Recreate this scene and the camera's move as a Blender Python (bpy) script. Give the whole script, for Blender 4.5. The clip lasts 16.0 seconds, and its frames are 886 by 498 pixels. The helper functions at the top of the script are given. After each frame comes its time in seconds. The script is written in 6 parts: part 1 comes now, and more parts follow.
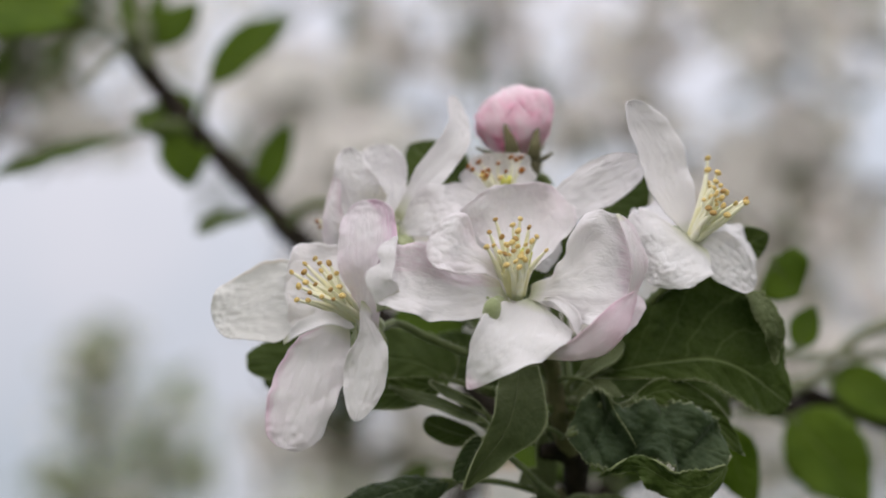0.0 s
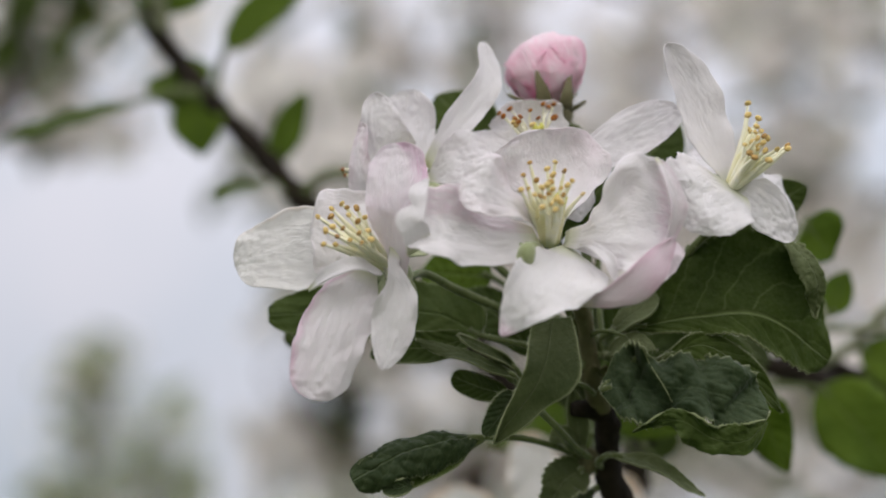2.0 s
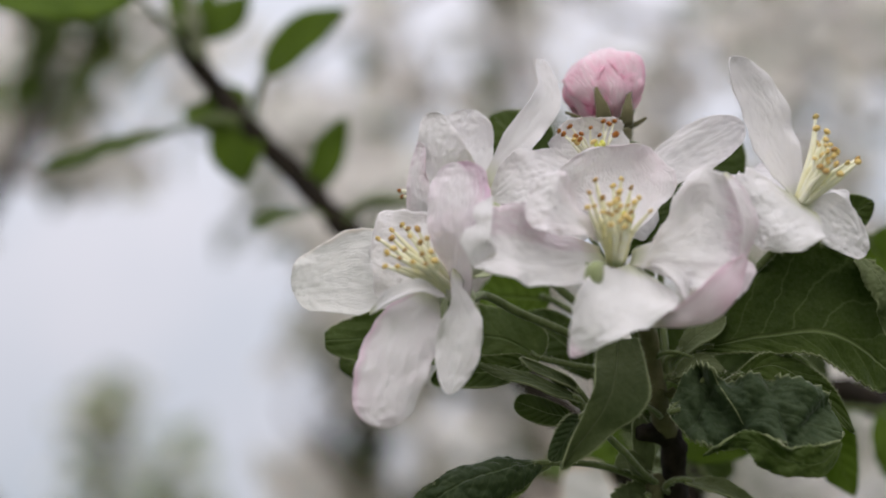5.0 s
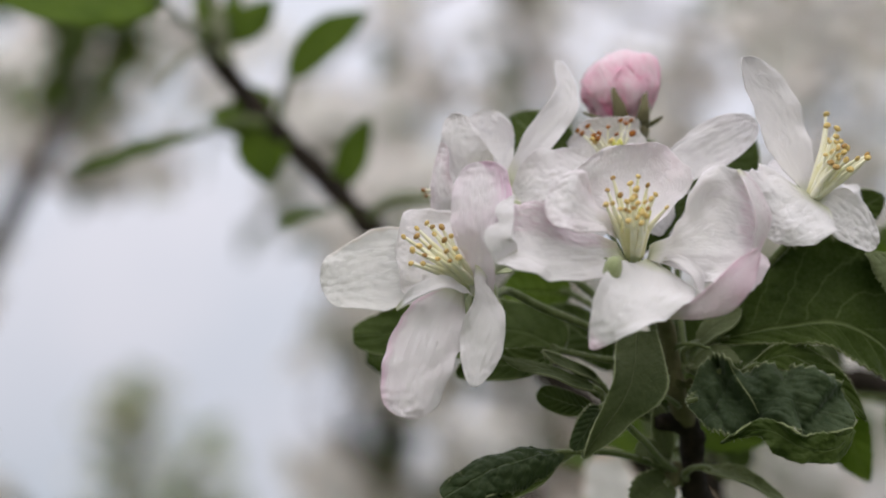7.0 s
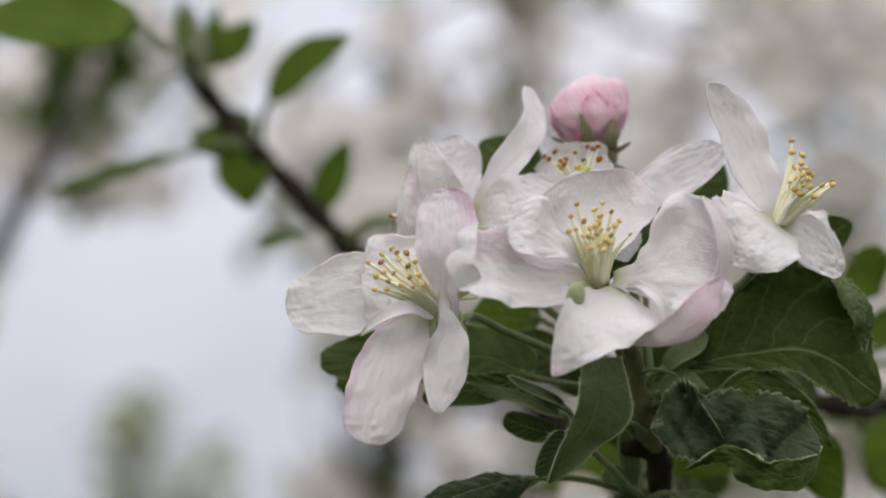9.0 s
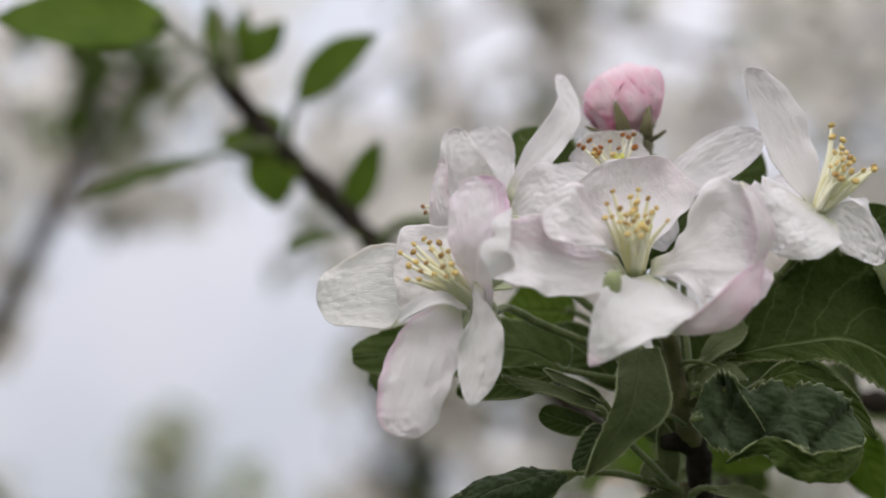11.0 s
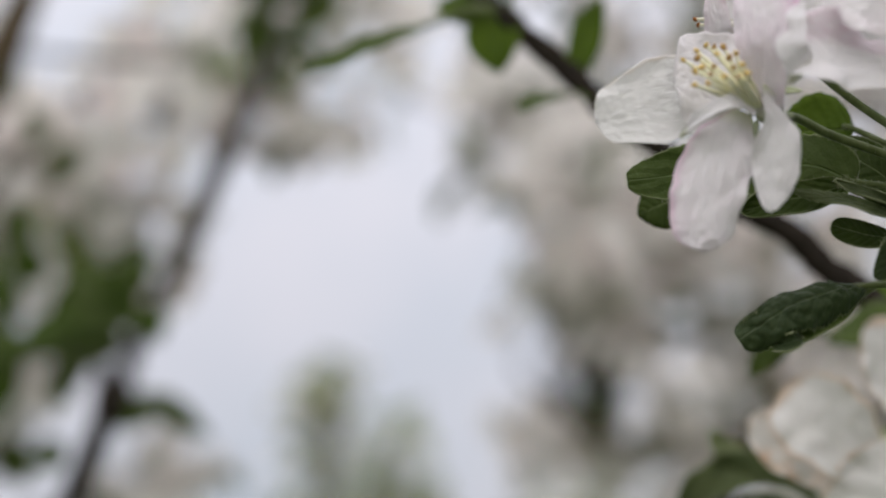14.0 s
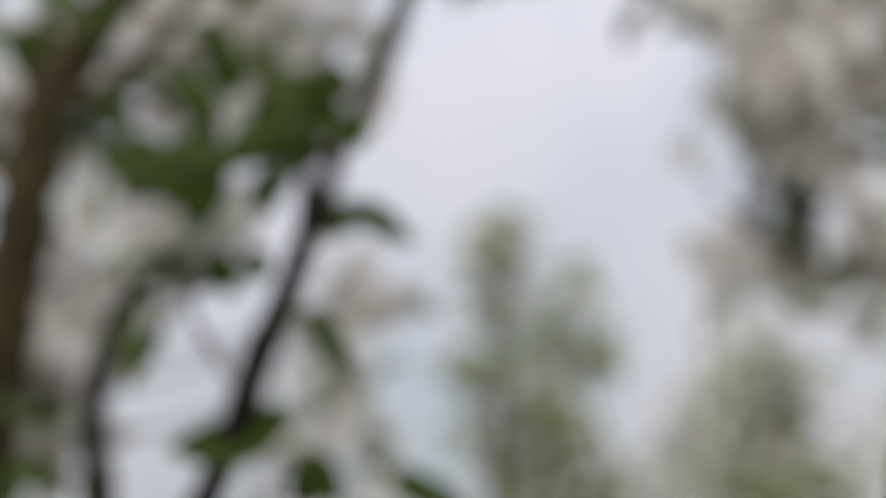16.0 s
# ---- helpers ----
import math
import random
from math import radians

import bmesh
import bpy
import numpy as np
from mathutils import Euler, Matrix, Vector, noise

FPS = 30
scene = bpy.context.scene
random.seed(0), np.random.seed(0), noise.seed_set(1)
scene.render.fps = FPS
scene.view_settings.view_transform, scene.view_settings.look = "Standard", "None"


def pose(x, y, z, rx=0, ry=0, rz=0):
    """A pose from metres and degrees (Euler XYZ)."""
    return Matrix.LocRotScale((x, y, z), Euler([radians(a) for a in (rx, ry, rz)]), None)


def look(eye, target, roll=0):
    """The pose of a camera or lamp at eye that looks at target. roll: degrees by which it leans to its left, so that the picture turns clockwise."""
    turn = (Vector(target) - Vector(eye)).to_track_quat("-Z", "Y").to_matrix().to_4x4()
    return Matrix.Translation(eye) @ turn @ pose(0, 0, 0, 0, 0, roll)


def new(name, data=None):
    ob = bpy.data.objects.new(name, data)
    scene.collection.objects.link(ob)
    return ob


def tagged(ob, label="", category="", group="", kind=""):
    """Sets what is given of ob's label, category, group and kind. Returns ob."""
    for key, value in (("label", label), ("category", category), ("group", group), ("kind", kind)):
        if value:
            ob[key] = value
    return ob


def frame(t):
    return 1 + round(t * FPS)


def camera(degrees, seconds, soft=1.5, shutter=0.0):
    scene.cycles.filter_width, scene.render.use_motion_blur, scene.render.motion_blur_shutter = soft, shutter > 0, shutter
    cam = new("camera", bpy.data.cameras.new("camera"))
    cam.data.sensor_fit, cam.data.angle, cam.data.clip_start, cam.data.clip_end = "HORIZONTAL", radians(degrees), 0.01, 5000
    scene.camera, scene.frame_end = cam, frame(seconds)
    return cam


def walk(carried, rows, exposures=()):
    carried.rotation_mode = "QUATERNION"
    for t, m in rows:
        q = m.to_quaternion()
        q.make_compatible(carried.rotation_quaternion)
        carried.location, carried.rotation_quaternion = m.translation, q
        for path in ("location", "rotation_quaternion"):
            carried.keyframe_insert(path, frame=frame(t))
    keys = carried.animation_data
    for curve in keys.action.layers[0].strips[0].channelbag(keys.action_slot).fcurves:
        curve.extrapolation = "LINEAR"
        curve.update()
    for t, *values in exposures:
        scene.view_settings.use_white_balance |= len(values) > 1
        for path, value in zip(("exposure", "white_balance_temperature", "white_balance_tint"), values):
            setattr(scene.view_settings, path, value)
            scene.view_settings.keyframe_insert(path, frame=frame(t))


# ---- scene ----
# ---- camera ----
cam = camera(27.38, 16.0, 1.9)
cam.data.dof.use_dof = True
cam.data.dof.focus_distance = 0.278
cam.data.dof.aperture_fstop = 9.2
walk(cam, [
    (0, look((0.02794, -0.27396, 1.54664), (0.03855, 0.69611, 1.78925), 1.431)),
    (0.5, look((0.02392, -0.27335, 1.54513), (0.04260, 0.69585, 1.79068), 1.564)),
    (1, look((0.02503, -0.26946, 1.54540), (0.03572, 0.69903, 1.79424), 1.824)),
    (1.5, look((0.02582, -0.26770, 1.54307), (0.03589, 0.70093, 1.79138), 1.945)),
    (2, look((0.02282, -0.26201, 1.53776), (0.03619, 0.70524, 1.79123), 1.779)),
    (2.5, look((0.02134, -0.25748, 1.53896), (0.02822, 0.70967, 1.79307), 1.245)),
    (3, look((0.01971, -0.25662, 1.54184), (0.02150, 0.70953, 1.79982), 1.035)),
    (3.5, look((0.01875, -0.25450, 1.53671), (0.02591, 0.70846, 1.80627), 1.163)),
    (4, look((0.01759, -0.25268, 1.53743), (0.02718, 0.70956, 1.80945), 1.088)),
    (6.5, look((0.01248, -0.26207, 1.53560), (0.01378, 0.70038, 1.80705), 0.761)),
    (7, look((0.01435, -0.26405, 1.53483), (0.01122, 0.69883, 1.80476), 0.647)),
    (7.5, look((0.01608, -0.26500, 1.53623), (0.00804, 0.69741, 1.80770), 0.726)),
    (8, look((0.01773, -0.26504, 1.53598), (0.01084, 0.69684, 1.80934), 0.799)),
    (8.5, look((0.02075, -0.26487, 1.53662), (0.01467, 0.69645, 1.81200), 0.814)),
    (11, look((0.02032, -0.25826, 1.53324), (-0.00347, 0.69870, 1.82248), 0.689)),
    (11.5, look((0.01915, -0.25499, 1.53169), (-0.01444, 0.70269, 1.81758), 0.193)),
    (12, look((0.02319, -0.25340, 1.52682), (-0.03466, 0.70277, 1.81387), 0.593)),
    (12.5, look((0.01343, -0.25132, 1.52690), (-0.03610, 0.70711, 1.80789), 0.393)),
    (13, look((0.00846, -0.24803, 1.52385), (-0.05208, 0.71135, 1.79940), 0.363)),
    (13.5, look((0.00660, -0.24677, 1.52392), (-0.07399, 0.71318, 1.79226), -0.497)),
    (14, look((-0.00190, -0.24393, 1.51785), (-0.10207, 0.71586, 1.78010), -1.187)),
    (14.5, look((-0.00897, -0.23782, 1.51173), (-0.13085, 0.72353, 1.75862), -1.129)),
    (15, look((-0.01350, -0.23724, 1.50695), (-0.15746, 0.72637, 1.73218), -0.888)),
    (15.5, look((-0.01604, -0.23416, 1.49898), (-0.18811, 0.72812, 1.70971), -1.327)),
    (16, look((-0.02402, -0.22295, 1.49762), (-0.21744, 0.73969, 1.68709), -1.323)),
])

# ---- light: bright overcast sky, soft high sun behind cloud ----
world = bpy.data.worlds.new("overcast_sky")
scene.world = world
world.use_nodes = True
wn, wl = world.node_tree.nodes, world.node_tree.links
wn.clear()
w_out = wn.new("ShaderNodeOutputWorld")
w_sky = wn.new("ShaderNodeTexSky")
w_sky.sky_type, w_sky.sun_disc = "NISHITA", False
w_sky.sun_elevation, w_sky.sun_rotation = radians(35), radians(186)
w_blue = wn.new("ShaderNodeBackground")
w_blue.inputs["Strength"].default_value = 0.1
w_cloud = wn.new("ShaderNodeBackground")
w_cloud.inputs["Strength"].default_value = 0.85
w_co = wn.new("ShaderNodeTexCoord")
w_no = wn.new("ShaderNodeTexNoise")
w_no.inputs["Scale"].default_value, w_no.inputs["Detail"].default_value = 5.0, 6.0
w_ra = wn.new("ShaderNodeValToRGB")
w_ra.color_ramp.elements[0].position, w_ra.color_ramp.elements[0].color = 0.36, (0.68, 0.725, 0.82, 1)
w_ra.color_ramp.elements[1].position, w_ra.color_ramp.elements[1].color = 0.6, (0.85, 0.835, 0.91, 1)
w_mix = wn.new("ShaderNodeMixShader")
w_mix.inputs[0].default_value = 0.9
wl.new(w_co.outputs["Generated"], w_no.inputs["Vector"])
wl.new(w_no.outputs["Fac"], w_ra.inputs["Fac"])
wl.new(w_ra.outputs["Color"], w_cloud.inputs["Color"])
w_xyz = wn.new("ShaderNodeSeparateXYZ")
w_up = wn.new("ShaderNodeMath")
w_up.operation = "MAXIMUM"
w_up.inputs[1].default_value = 0.0
w_lum = wn.new("ShaderNodeMath")
w_lum.operation = "MULTIPLY_ADD"
w_lum.inputs[1].default_value, w_lum.inputs[2].default_value = 1.26, 0.59
wl.new(w_co.outputs["Generated"], w_xyz.inputs[0])
wl.new(w_xyz.outputs[2], w_up.inputs[0])
wl.new(w_up.outputs[0], w_lum.inputs[0])
wl.new(w_lum.outputs[0], w_cloud.inputs["Strength"])
wl.new(w_sky.outputs["Color"], w_blue.inputs["Color"])
wl.new(w_blue.outputs[0], w_mix.inputs[1])
wl.new(w_cloud.outputs[0], w_mix.inputs[2])
wl.new(w_mix.outputs[0], w_out.inputs["Surface"])

sun_data = bpy.data.lights.new("sun", "SUN")
sun_data.energy, sun_data.angle, sun_data.color = 1.82, radians(110), (1.0, 0.94, 0.84)
sun = new("sun", sun_data)
sun.matrix_world = look((-0.4, -3.9, 4.3), (0, 0, 1.6))

# ---- materials ----


def material(name, rough=0.6):
    m = bpy.data.materials.new(name)
    m.use_nodes = True
    nt = m.node_tree
    nt.nodes.clear()
    out = nt.nodes.new("ShaderNodeOutputMaterial")
    return m, nt, out


def ramp(nt, source, stops):
    r = nt.nodes.new("ShaderNodeValToRGB")
    while len(r.color_ramp.elements) < len(stops):
        r.color_ramp.elements.new(0.5)
    for e, (p, c) in zip(r.color_ramp.elements, stops):
        e.position, e.color = p, (*c, 1)
    nt.links.new(source, r.inputs["Fac"])
    return r.outputs["Color"]


def mathn(nt, op, a, b=None, c=None):
    n = nt.nodes.new("ShaderNodeMath")
    n.operation = op
    for k, v in enumerate((a, b, c)):
        if v is None:
            continue
        if isinstance(v, (int, float)):
            n.inputs[k].default_value = v
        else:
            nt.links.new(v, n.inputs[k])
    return n.outputs[0]


def mixc(nt, fac, a, b):
    n = nt.nodes.new("ShaderNodeMix")
    n.data_type = "RGBA"
    for sock, v in ((n.inputs[0], fac), (n.inputs[6], a), (n.inputs[7], b)):
        if isinstance(v, (int, float)):
            sock.default_value = v
        elif isinstance(v, tuple):
            sock.default_value = (*v, 1)
        else:
            nt.links.new(v, sock)
    return n.outputs[2]


def noise_fac(nt, scale, detail=4.0, rough=0.55):
    co = nt.nodes.new("ShaderNodeTexCoord")
    n = nt.nodes.new("ShaderNodeTexNoise")
    n.inputs["Scale"].default_value, n.inputs["Detail"].default_value = scale, detail
    n.inputs["Roughness"].default_value = rough
    nt.links.new(co.outputs["Object"], n.inputs["Vector"])
    return n.outputs["Fac"]


def uv_parts(nt):
    co = nt.nodes.new("ShaderNodeTexCoord")
    s = nt.nodes.new("ShaderNodeSeparateXYZ")
    nt.links.new(co.outputs["UV"], s.inputs[0])
    return s.outputs[0], s.outputs[1]


def bump(nt, height, strength, distance):
    b = nt.nodes.new("ShaderNodeBump")
    b.inputs["Strength"].default_value, b.inputs["Distance"].default_value = strength, distance
    nt.links.new(height, b.inputs["Height"])
    return b.outputs[0]


def thin_surface(nt, out, colour, through_colour, normal, rough, share, spec=0.3, down=0.0):
    """A leaf or petal: it reflects, and lets part of the light through."""
    p = nt.nodes.new("ShaderNodeBsdfPrincipled")
    p.inputs["Roughness"].default_value = rough
    p.inputs["Specular IOR Level"].default_value = spec
    p.inputs["Sheen Weight"].default_value, p.inputs["Sheen Roughness"].default_value = down, 0.35
    nt.links.new(colour, p.inputs["Base Color"])
    tr = nt.nodes.new("ShaderNodeBsdfTranslucent")
    if isinstance(through_colour, tuple):
        tr.inputs["Color"].default_value = (*through_colour, 1)
    else:
        nt.links.new(through_colour, tr.inputs["Color"])
    if normal is not None:
        nt.links.new(normal, p.inputs["Normal"])
        nt.links.new(normal, tr.inputs["Normal"])
    mx = nt.nodes.new("ShaderNodeMixShader")
    mx.inputs[0].default_value = share
    nt.links.new(p.outputs[0], mx.inputs[1])
    nt.links.new(tr.outputs[0], mx.inputs[2])
    nt.links.new(mx.outputs[0], out.inputs["Surface"])


def petal_material(name, pink, spread, white=(0.94, 0.915, 0.928), blush=(0.80, 0.52, 0.66), margin=None, basal=False, vein=0.24, corner=False, end=False, rim=False):
    """White apple petal with fine veins fanning along it and a pink blush towards one margin."""
    m, nt, out = material(name)
    u, v = uv_parts(nt)
    blot = noise_fac(nt, 160, 3)
    edge = mathn(nt, "MULTIPLY", mathn(nt, "ABSOLUTE", mathn(nt, "SUBTRACT", u, 0.5)), 2.0)
    amount = mathn(nt, "ADD", mathn(nt, "MULTIPLY", edge, 0.45), mathn(nt, "MULTIPLY", v, 0.35))
    if basal:
        amount = mathn(nt, "ADD", mathn(nt, "MULTIPLY_ADD", v, -0.75, 0.75), mathn(nt, "MULTIPLY", edge, 0.2))
    amount = mathn(nt, "MULTIPLY", amount, mathn(nt, "MULTIPLY_ADD", blot, 2.2, -0.6))
    lines = nt.nodes.new("ShaderNodeTexNoise")
    lines.inputs["Scale"].default_value, lines.inputs["Detail"].default_value = 1.0, 4.0
    cmb = nt.nodes.new("ShaderNodeCombineXYZ")
    nt.links.new(mathn(nt, "ADD", mathn(nt, "MULTIPLY", u, 34.0), mathn(nt, "MULTIPLY", blot, 5.0)), cmb.inputs[0])
    nt.links.new(mathn(nt, "MULTIPLY", v, 8.0), cmb.inputs[1])
    nt.links.new(cmb.outputs[0], lines.inputs["Vector"])
    amount = mathn(nt, "MULTIPLY", mathn(nt, "ADD", amount, mathn(nt, "MULTIPLY_ADD", lines.outputs["Fac"], 0.3, -0.1)), pink)
    amount = mathn(nt, "POWER", mathn(nt, "MAXIMUM", amount, 0.0), spread)
    if margin:
        band = nt.nodes.new("ShaderNodeMapRange")
        band.interpolation_type = "SMOOTHSTEP"
        band.inputs["From Min"].default_value, band.inputs["From Max"].default_value = margin, margin + 0.12
        across = mathn(nt, "MULTIPLY", mathn(nt, "ADD", u, v), 0.5) if corner else v if end else mathn(nt, "MAXIMUM", edge, v) if rim else u
        nt.links.new(mathn(nt, "ADD", across, mathn(nt, "MULTIPLY_ADD", blot, 0.16, -0.08)), band.inputs["Value"])
        amount = mathn(nt, "ADD", amount, mathn(nt, "MULTIPLY", band.outputs[0], mathn(nt, "MULTIPLY_ADD", lines.outputs["Fac"], 1.3, -0.25)))
    amt = nt.nodes.new("ShaderNodeClamp")
    nt.links.new(amount, amt.inputs["Value"])
    base = mixc(nt, amt.outputs[0], white, blush)
    claw = ramp(nt, v, [(0.0, (0.80, 0.84, 0.62)), (0.14, (1, 1, 1))])
    mul = nt.nodes.new("ShaderNodeMix")
    mul.data_type, mul.blend_type = "RGBA", "MULTIPLY"
    mul.inputs[0].default_value = 1.0
    nt.links.new(base, mul.inputs[6])
    nt.links.new(claw, mul.inputs[7])
    col = mul.outputs[2]
    crease = noise_fac(nt, 420, 5, 0.6)
    h = mathn(nt, "ADD", mathn(nt, "MULTIPLY", lines.outputs["Fac"], vein), mathn(nt, "MULTIPLY", crease, 0.6))
    cross = mathn(nt, "ABSOLUTE", mathn(nt, "SUBTRACT", lines.outputs["Fac"], 0.5))
    thread = mathn(nt, "POWER", mathn(nt, "MAXIMUM", mathn(nt, "MULTIPLY_ADD", cross, -6.0, 1.0), 0.0), 3.0)
    h = mathn(nt, "ADD", h, mathn(nt, "MULTIPLY", thread, 0.2))
    thin_surface(nt, out, col, col, bump(nt, h, 0.52, 0.0007), 0.6, 0.37, 0.10)
    return m


PETAL = petal_material("petal_white", 0.18, 1.4)
PETAL_BLUSH = petal_material("petal_blushed", 0.75, 1.2)
PETAL_PINK = petal_material("petal_lilac_back", 0.42, 1.1, (0.90, 0.875, 0.89), (0.79, 0.56, 0.69), vein=0.45, margin=0.86)
PETAL_LILAC = petal_material("petal_lilac_pink", 0.5, 1.1, (0.90, 0.865, 0.89), (0.80, 0.50, 0.69), vein=0.35, margin=0.76, corner=True)
PETAL_EDGE = petal_material("petal_pink_margin", 0.3, 1.2, blush=(0.84, 0.67, 0.755), margin=0.76, end=True)
PETAL_TIP = petal_material("petal_pink_corner", 0.12, 1.4, margin=0.87, end=True)
PETAL_FAINT = petal_material("petal_faint_blush", 0.5, 1.3)
PETAL_TOP = petal_material("petal_blushed_upper_margin", 0.25, 1.3, blush=(0.84, 0.68, 0.76), margin=0.62)
PETAL_ROSE = petal_material("petal_rose_back", 0.95, 1.0, (0.90, 0.83, 0.865), (0.82, 0.55, 0.67), vein=0.5)
PETAL_WORN = petal_material("petal_white_browned_tip", 0.12, 1.4, (0.92, 0.905, 0.90), (0.70, 0.50, 0.30), margin=0.93)
# petal white dulled: shade on the petal that leans away, put into its colour
PETAL_SHADED = petal_material("petal_white_shaded", 0.15, 1.4, (0.89, 0.865, 0.875))
PETAL_BUD = petal_material("petal_rose_bud", 1.75, 1.2, (0.97, 0.89, 0.92), (0.90, 0.30, 0.52), basal=True, vein=1.2)
PETAL_RUST = petal_material("petal_browned", 1.75, 3.0, (0.88, 0.855, 0.82), (0.80, 0.42, 0.12))
PETAL_OLD = petal_material("petal_faded", 0.25, 1.6, (0.94, 0.92, 0.905), (0.74, 0.44, 0.18), 0.87, rim=True)


def leaf_material(name, dark, light, vein, down=0.35, share=0.22, shine=0.4, ribs=0.38):
    """Leaf blade: midrib and side veins, quilted relief between them, pale downy margin."""
    m, nt, out = material(name)
    u, v = uv_parts(nt)
    au = mathn(nt, "MULTIPLY", mathn(nt, "ABSOLUTE", mathn(nt, "SUBTRACT", u, 0.5)), 2.0)
    wob = noise_fac(nt, 180, 3)
    ph = mathn(nt, "ADD", mathn(nt, "MULTIPLY", v, 7.0), mathn(nt, "MULTIPLY", au, -1.7))
    ph = mathn(nt, "ADD", ph, mathn(nt, "MULTIPLY", wob, 0.85))
    fr = mathn(nt, "ABSOLUTE", mathn(nt, "SUBTRACT", mathn(nt, "FRACT", ph), 0.5))
    side = nt.nodes.new("ShaderNodeMapRange")
    side.inputs["From Min"].default_value, side.inputs["From Max"].default_value = 0.055, 0.0
    nt.links.new(fr, side.inputs["Value"])
    rib = nt.nodes.new("ShaderNodeMapRange")
    rib.inputs["From Min"].default_value, rib.inputs["From Max"].default_value = 0.05, 0.01
    nt.links.new(au, rib.inputs["Value"])
    veins = mathn(nt, "MAXIMUM", mathn(nt, "MULTIPLY", side.outputs[0], ribs), mathn(nt, "MULTIPLY", rib.outputs[0], min(1.0, ribs * 4)))
    blot = noise_fac(nt, 90, 5)
    green = ramp(nt, blot, [(0.3, dark), (0.7, light)])
    fuzz = noise_fac(nt, 1500, 2)
    col = mixc(nt, mathn(nt, "MULTIPLY", veins, 0.6), green, vein)
    rim = nt.nodes.new("ShaderNodeMapRange")
    rim.inputs["From Min"].default_value, rim.inputs["From Max"].default_value = 0.92, 1.0
    nt.links.new(au, rim.inputs["Value"])
    dn = mathn(nt, "ADD", mathn(nt, "MULTIPLY", rim.outputs[0], 1.0), mathn(nt, "MULTIPLY_ADD", fuzz, 0.25, -0.06))
    dcl = nt.nodes.new("ShaderNodeClamp")
    nt.links.new(mathn(nt, "MULTIPLY", dn, down), dcl.inputs["Value"])
    col = mixc(nt, dcl.outputs[0], col, (0.42, 0.46, 0.25))
    quilt = noise_fac(nt, 300, 4)
    h = mathn(nt, "ADD", mathn(nt, "MULTIPLY", quilt, 0.8), mathn(nt, "MULTIPLY", fr, ribs * 0.8))
    h = mathn(nt, "SUBTRACT", h, mathn(nt, "MULTIPLY", rib.outputs[0], min(0.35, ribs * 1.4)))
    thin_surface(nt, out, col, mixc(nt, 0.5, green, (0.16, 0.30, 0.03)), bump(nt, h, 0.8, 0.0012), 0.62, share, shine, down * 0.16)
    return m


LEAF = leaf_material("leaf_green", (0.021, 0.039, 0.003), (0.044, 0.070, 0.007), (0.24, 0.30, 0.12), 0.5, 0.22, 0.12, 0.42)
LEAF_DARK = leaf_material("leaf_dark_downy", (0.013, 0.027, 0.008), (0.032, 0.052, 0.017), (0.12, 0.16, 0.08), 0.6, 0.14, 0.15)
LEAF_DOWNY = leaf_material("leaf_pale_downy", (0.11, 0.135, 0.060), (0.17, 0.195, 0.095), (0.22, 0.25, 0.13), 0.5, 0.3, 0.12, 0.1)
LEAF_UNDER = leaf_material("leaf_grey_under", (0.042, 0.060, 0.020), (0.078, 0.096, 0.036), (0.18, 0.21, 0.10), 0.5, 0.2, 0.15, 0.15)
LEAF_QUILT = leaf_material("leaf_dark_quilted", (0.015, 0.032, 0.012), (0.043, 0.067, 0.027), (0.12, 0.16, 0.08), 0.6, 0.14, 0.2, 0.05)
LEAF_ROLL = leaf_material("leaf_fresh_downy_rim", (0.040, 0.068, 0.010), (0.074, 0.108, 0.020), (0.16, 0.22, 0.07), 0.55, 0.3, 0.15)
LEAF_FAR = leaf_material("leaf_deep_green", (0.030, 0.056, 0.006), (0.060, 0.098, 0.012), (0.10, 0.15, 0.04), 0.15, 0.3, 0.15)
LEAF_FRESH = leaf_material("leaf_fresh", (0.066, 0.116, 0.007), (0.116, 0.182, 0.013), (0.16, 0.22, 0.05), 0.15, 0.35, 0.15)


def plain_material(name, stops, scale, rough, bump_scale=None, bump_strength=0.4, distance=0.0005, spec=0.4, down=0.0):
    m, nt, out = material(name)
    p = nt.nodes.new("ShaderNodeBsdfPrincipled")
    p.inputs["Roughness"].default_value = rough
    p.inputs["Specular IOR Level"].default_value = spec
    p.inputs["Sheen Weight"].default_value, p.inputs["Sheen Roughness"].default_value = down, 0.35
    nt.links.new(ramp(nt, noise_fac(nt, scale, 5), stops), p.inputs["Base Color"])
    if bump_scale:
        nt.links.new(bump(nt, noise_fac(nt, bump_scale, 6, 0.65), bump_strength, distance), p.inputs["Normal"])
    nt.links.new(p.outputs[0], out.inputs["Surface"])
    return m


CUP = plain_material("pale_downy_cup", [(0.3, (0.31, 0.35, 0.18)), (0.7, (0.45, 0.48, 0.31))], 500, 0.8, 1800, 0.5, 0.0004, 0.15, 0.4)
STALK = plain_material("downy_green_stalk", [(0.3, (0.078, 0.104, 0.032)), (0.7, (0.145, 0.175, 0.070))], 400, 0.7, 1500, 0.5, 0.0005, 0.2, 0.35)
DOWN = plain_material("pale_down", [(0.3, (0.42, 0.45, 0.30)), (0.7, (0.60, 0.62, 0.46))], 300, 0.8, None, 0, 0, 0.2)
SEPAL = plain_material("downy_olive_sepal", [(0.3, (0.105, 0.098, 0.048)), (0.7, (0.18, 0.16, 0.09))], 400, 0.75, 1500, 0.5, 0.0005, 0.15, 0.35)
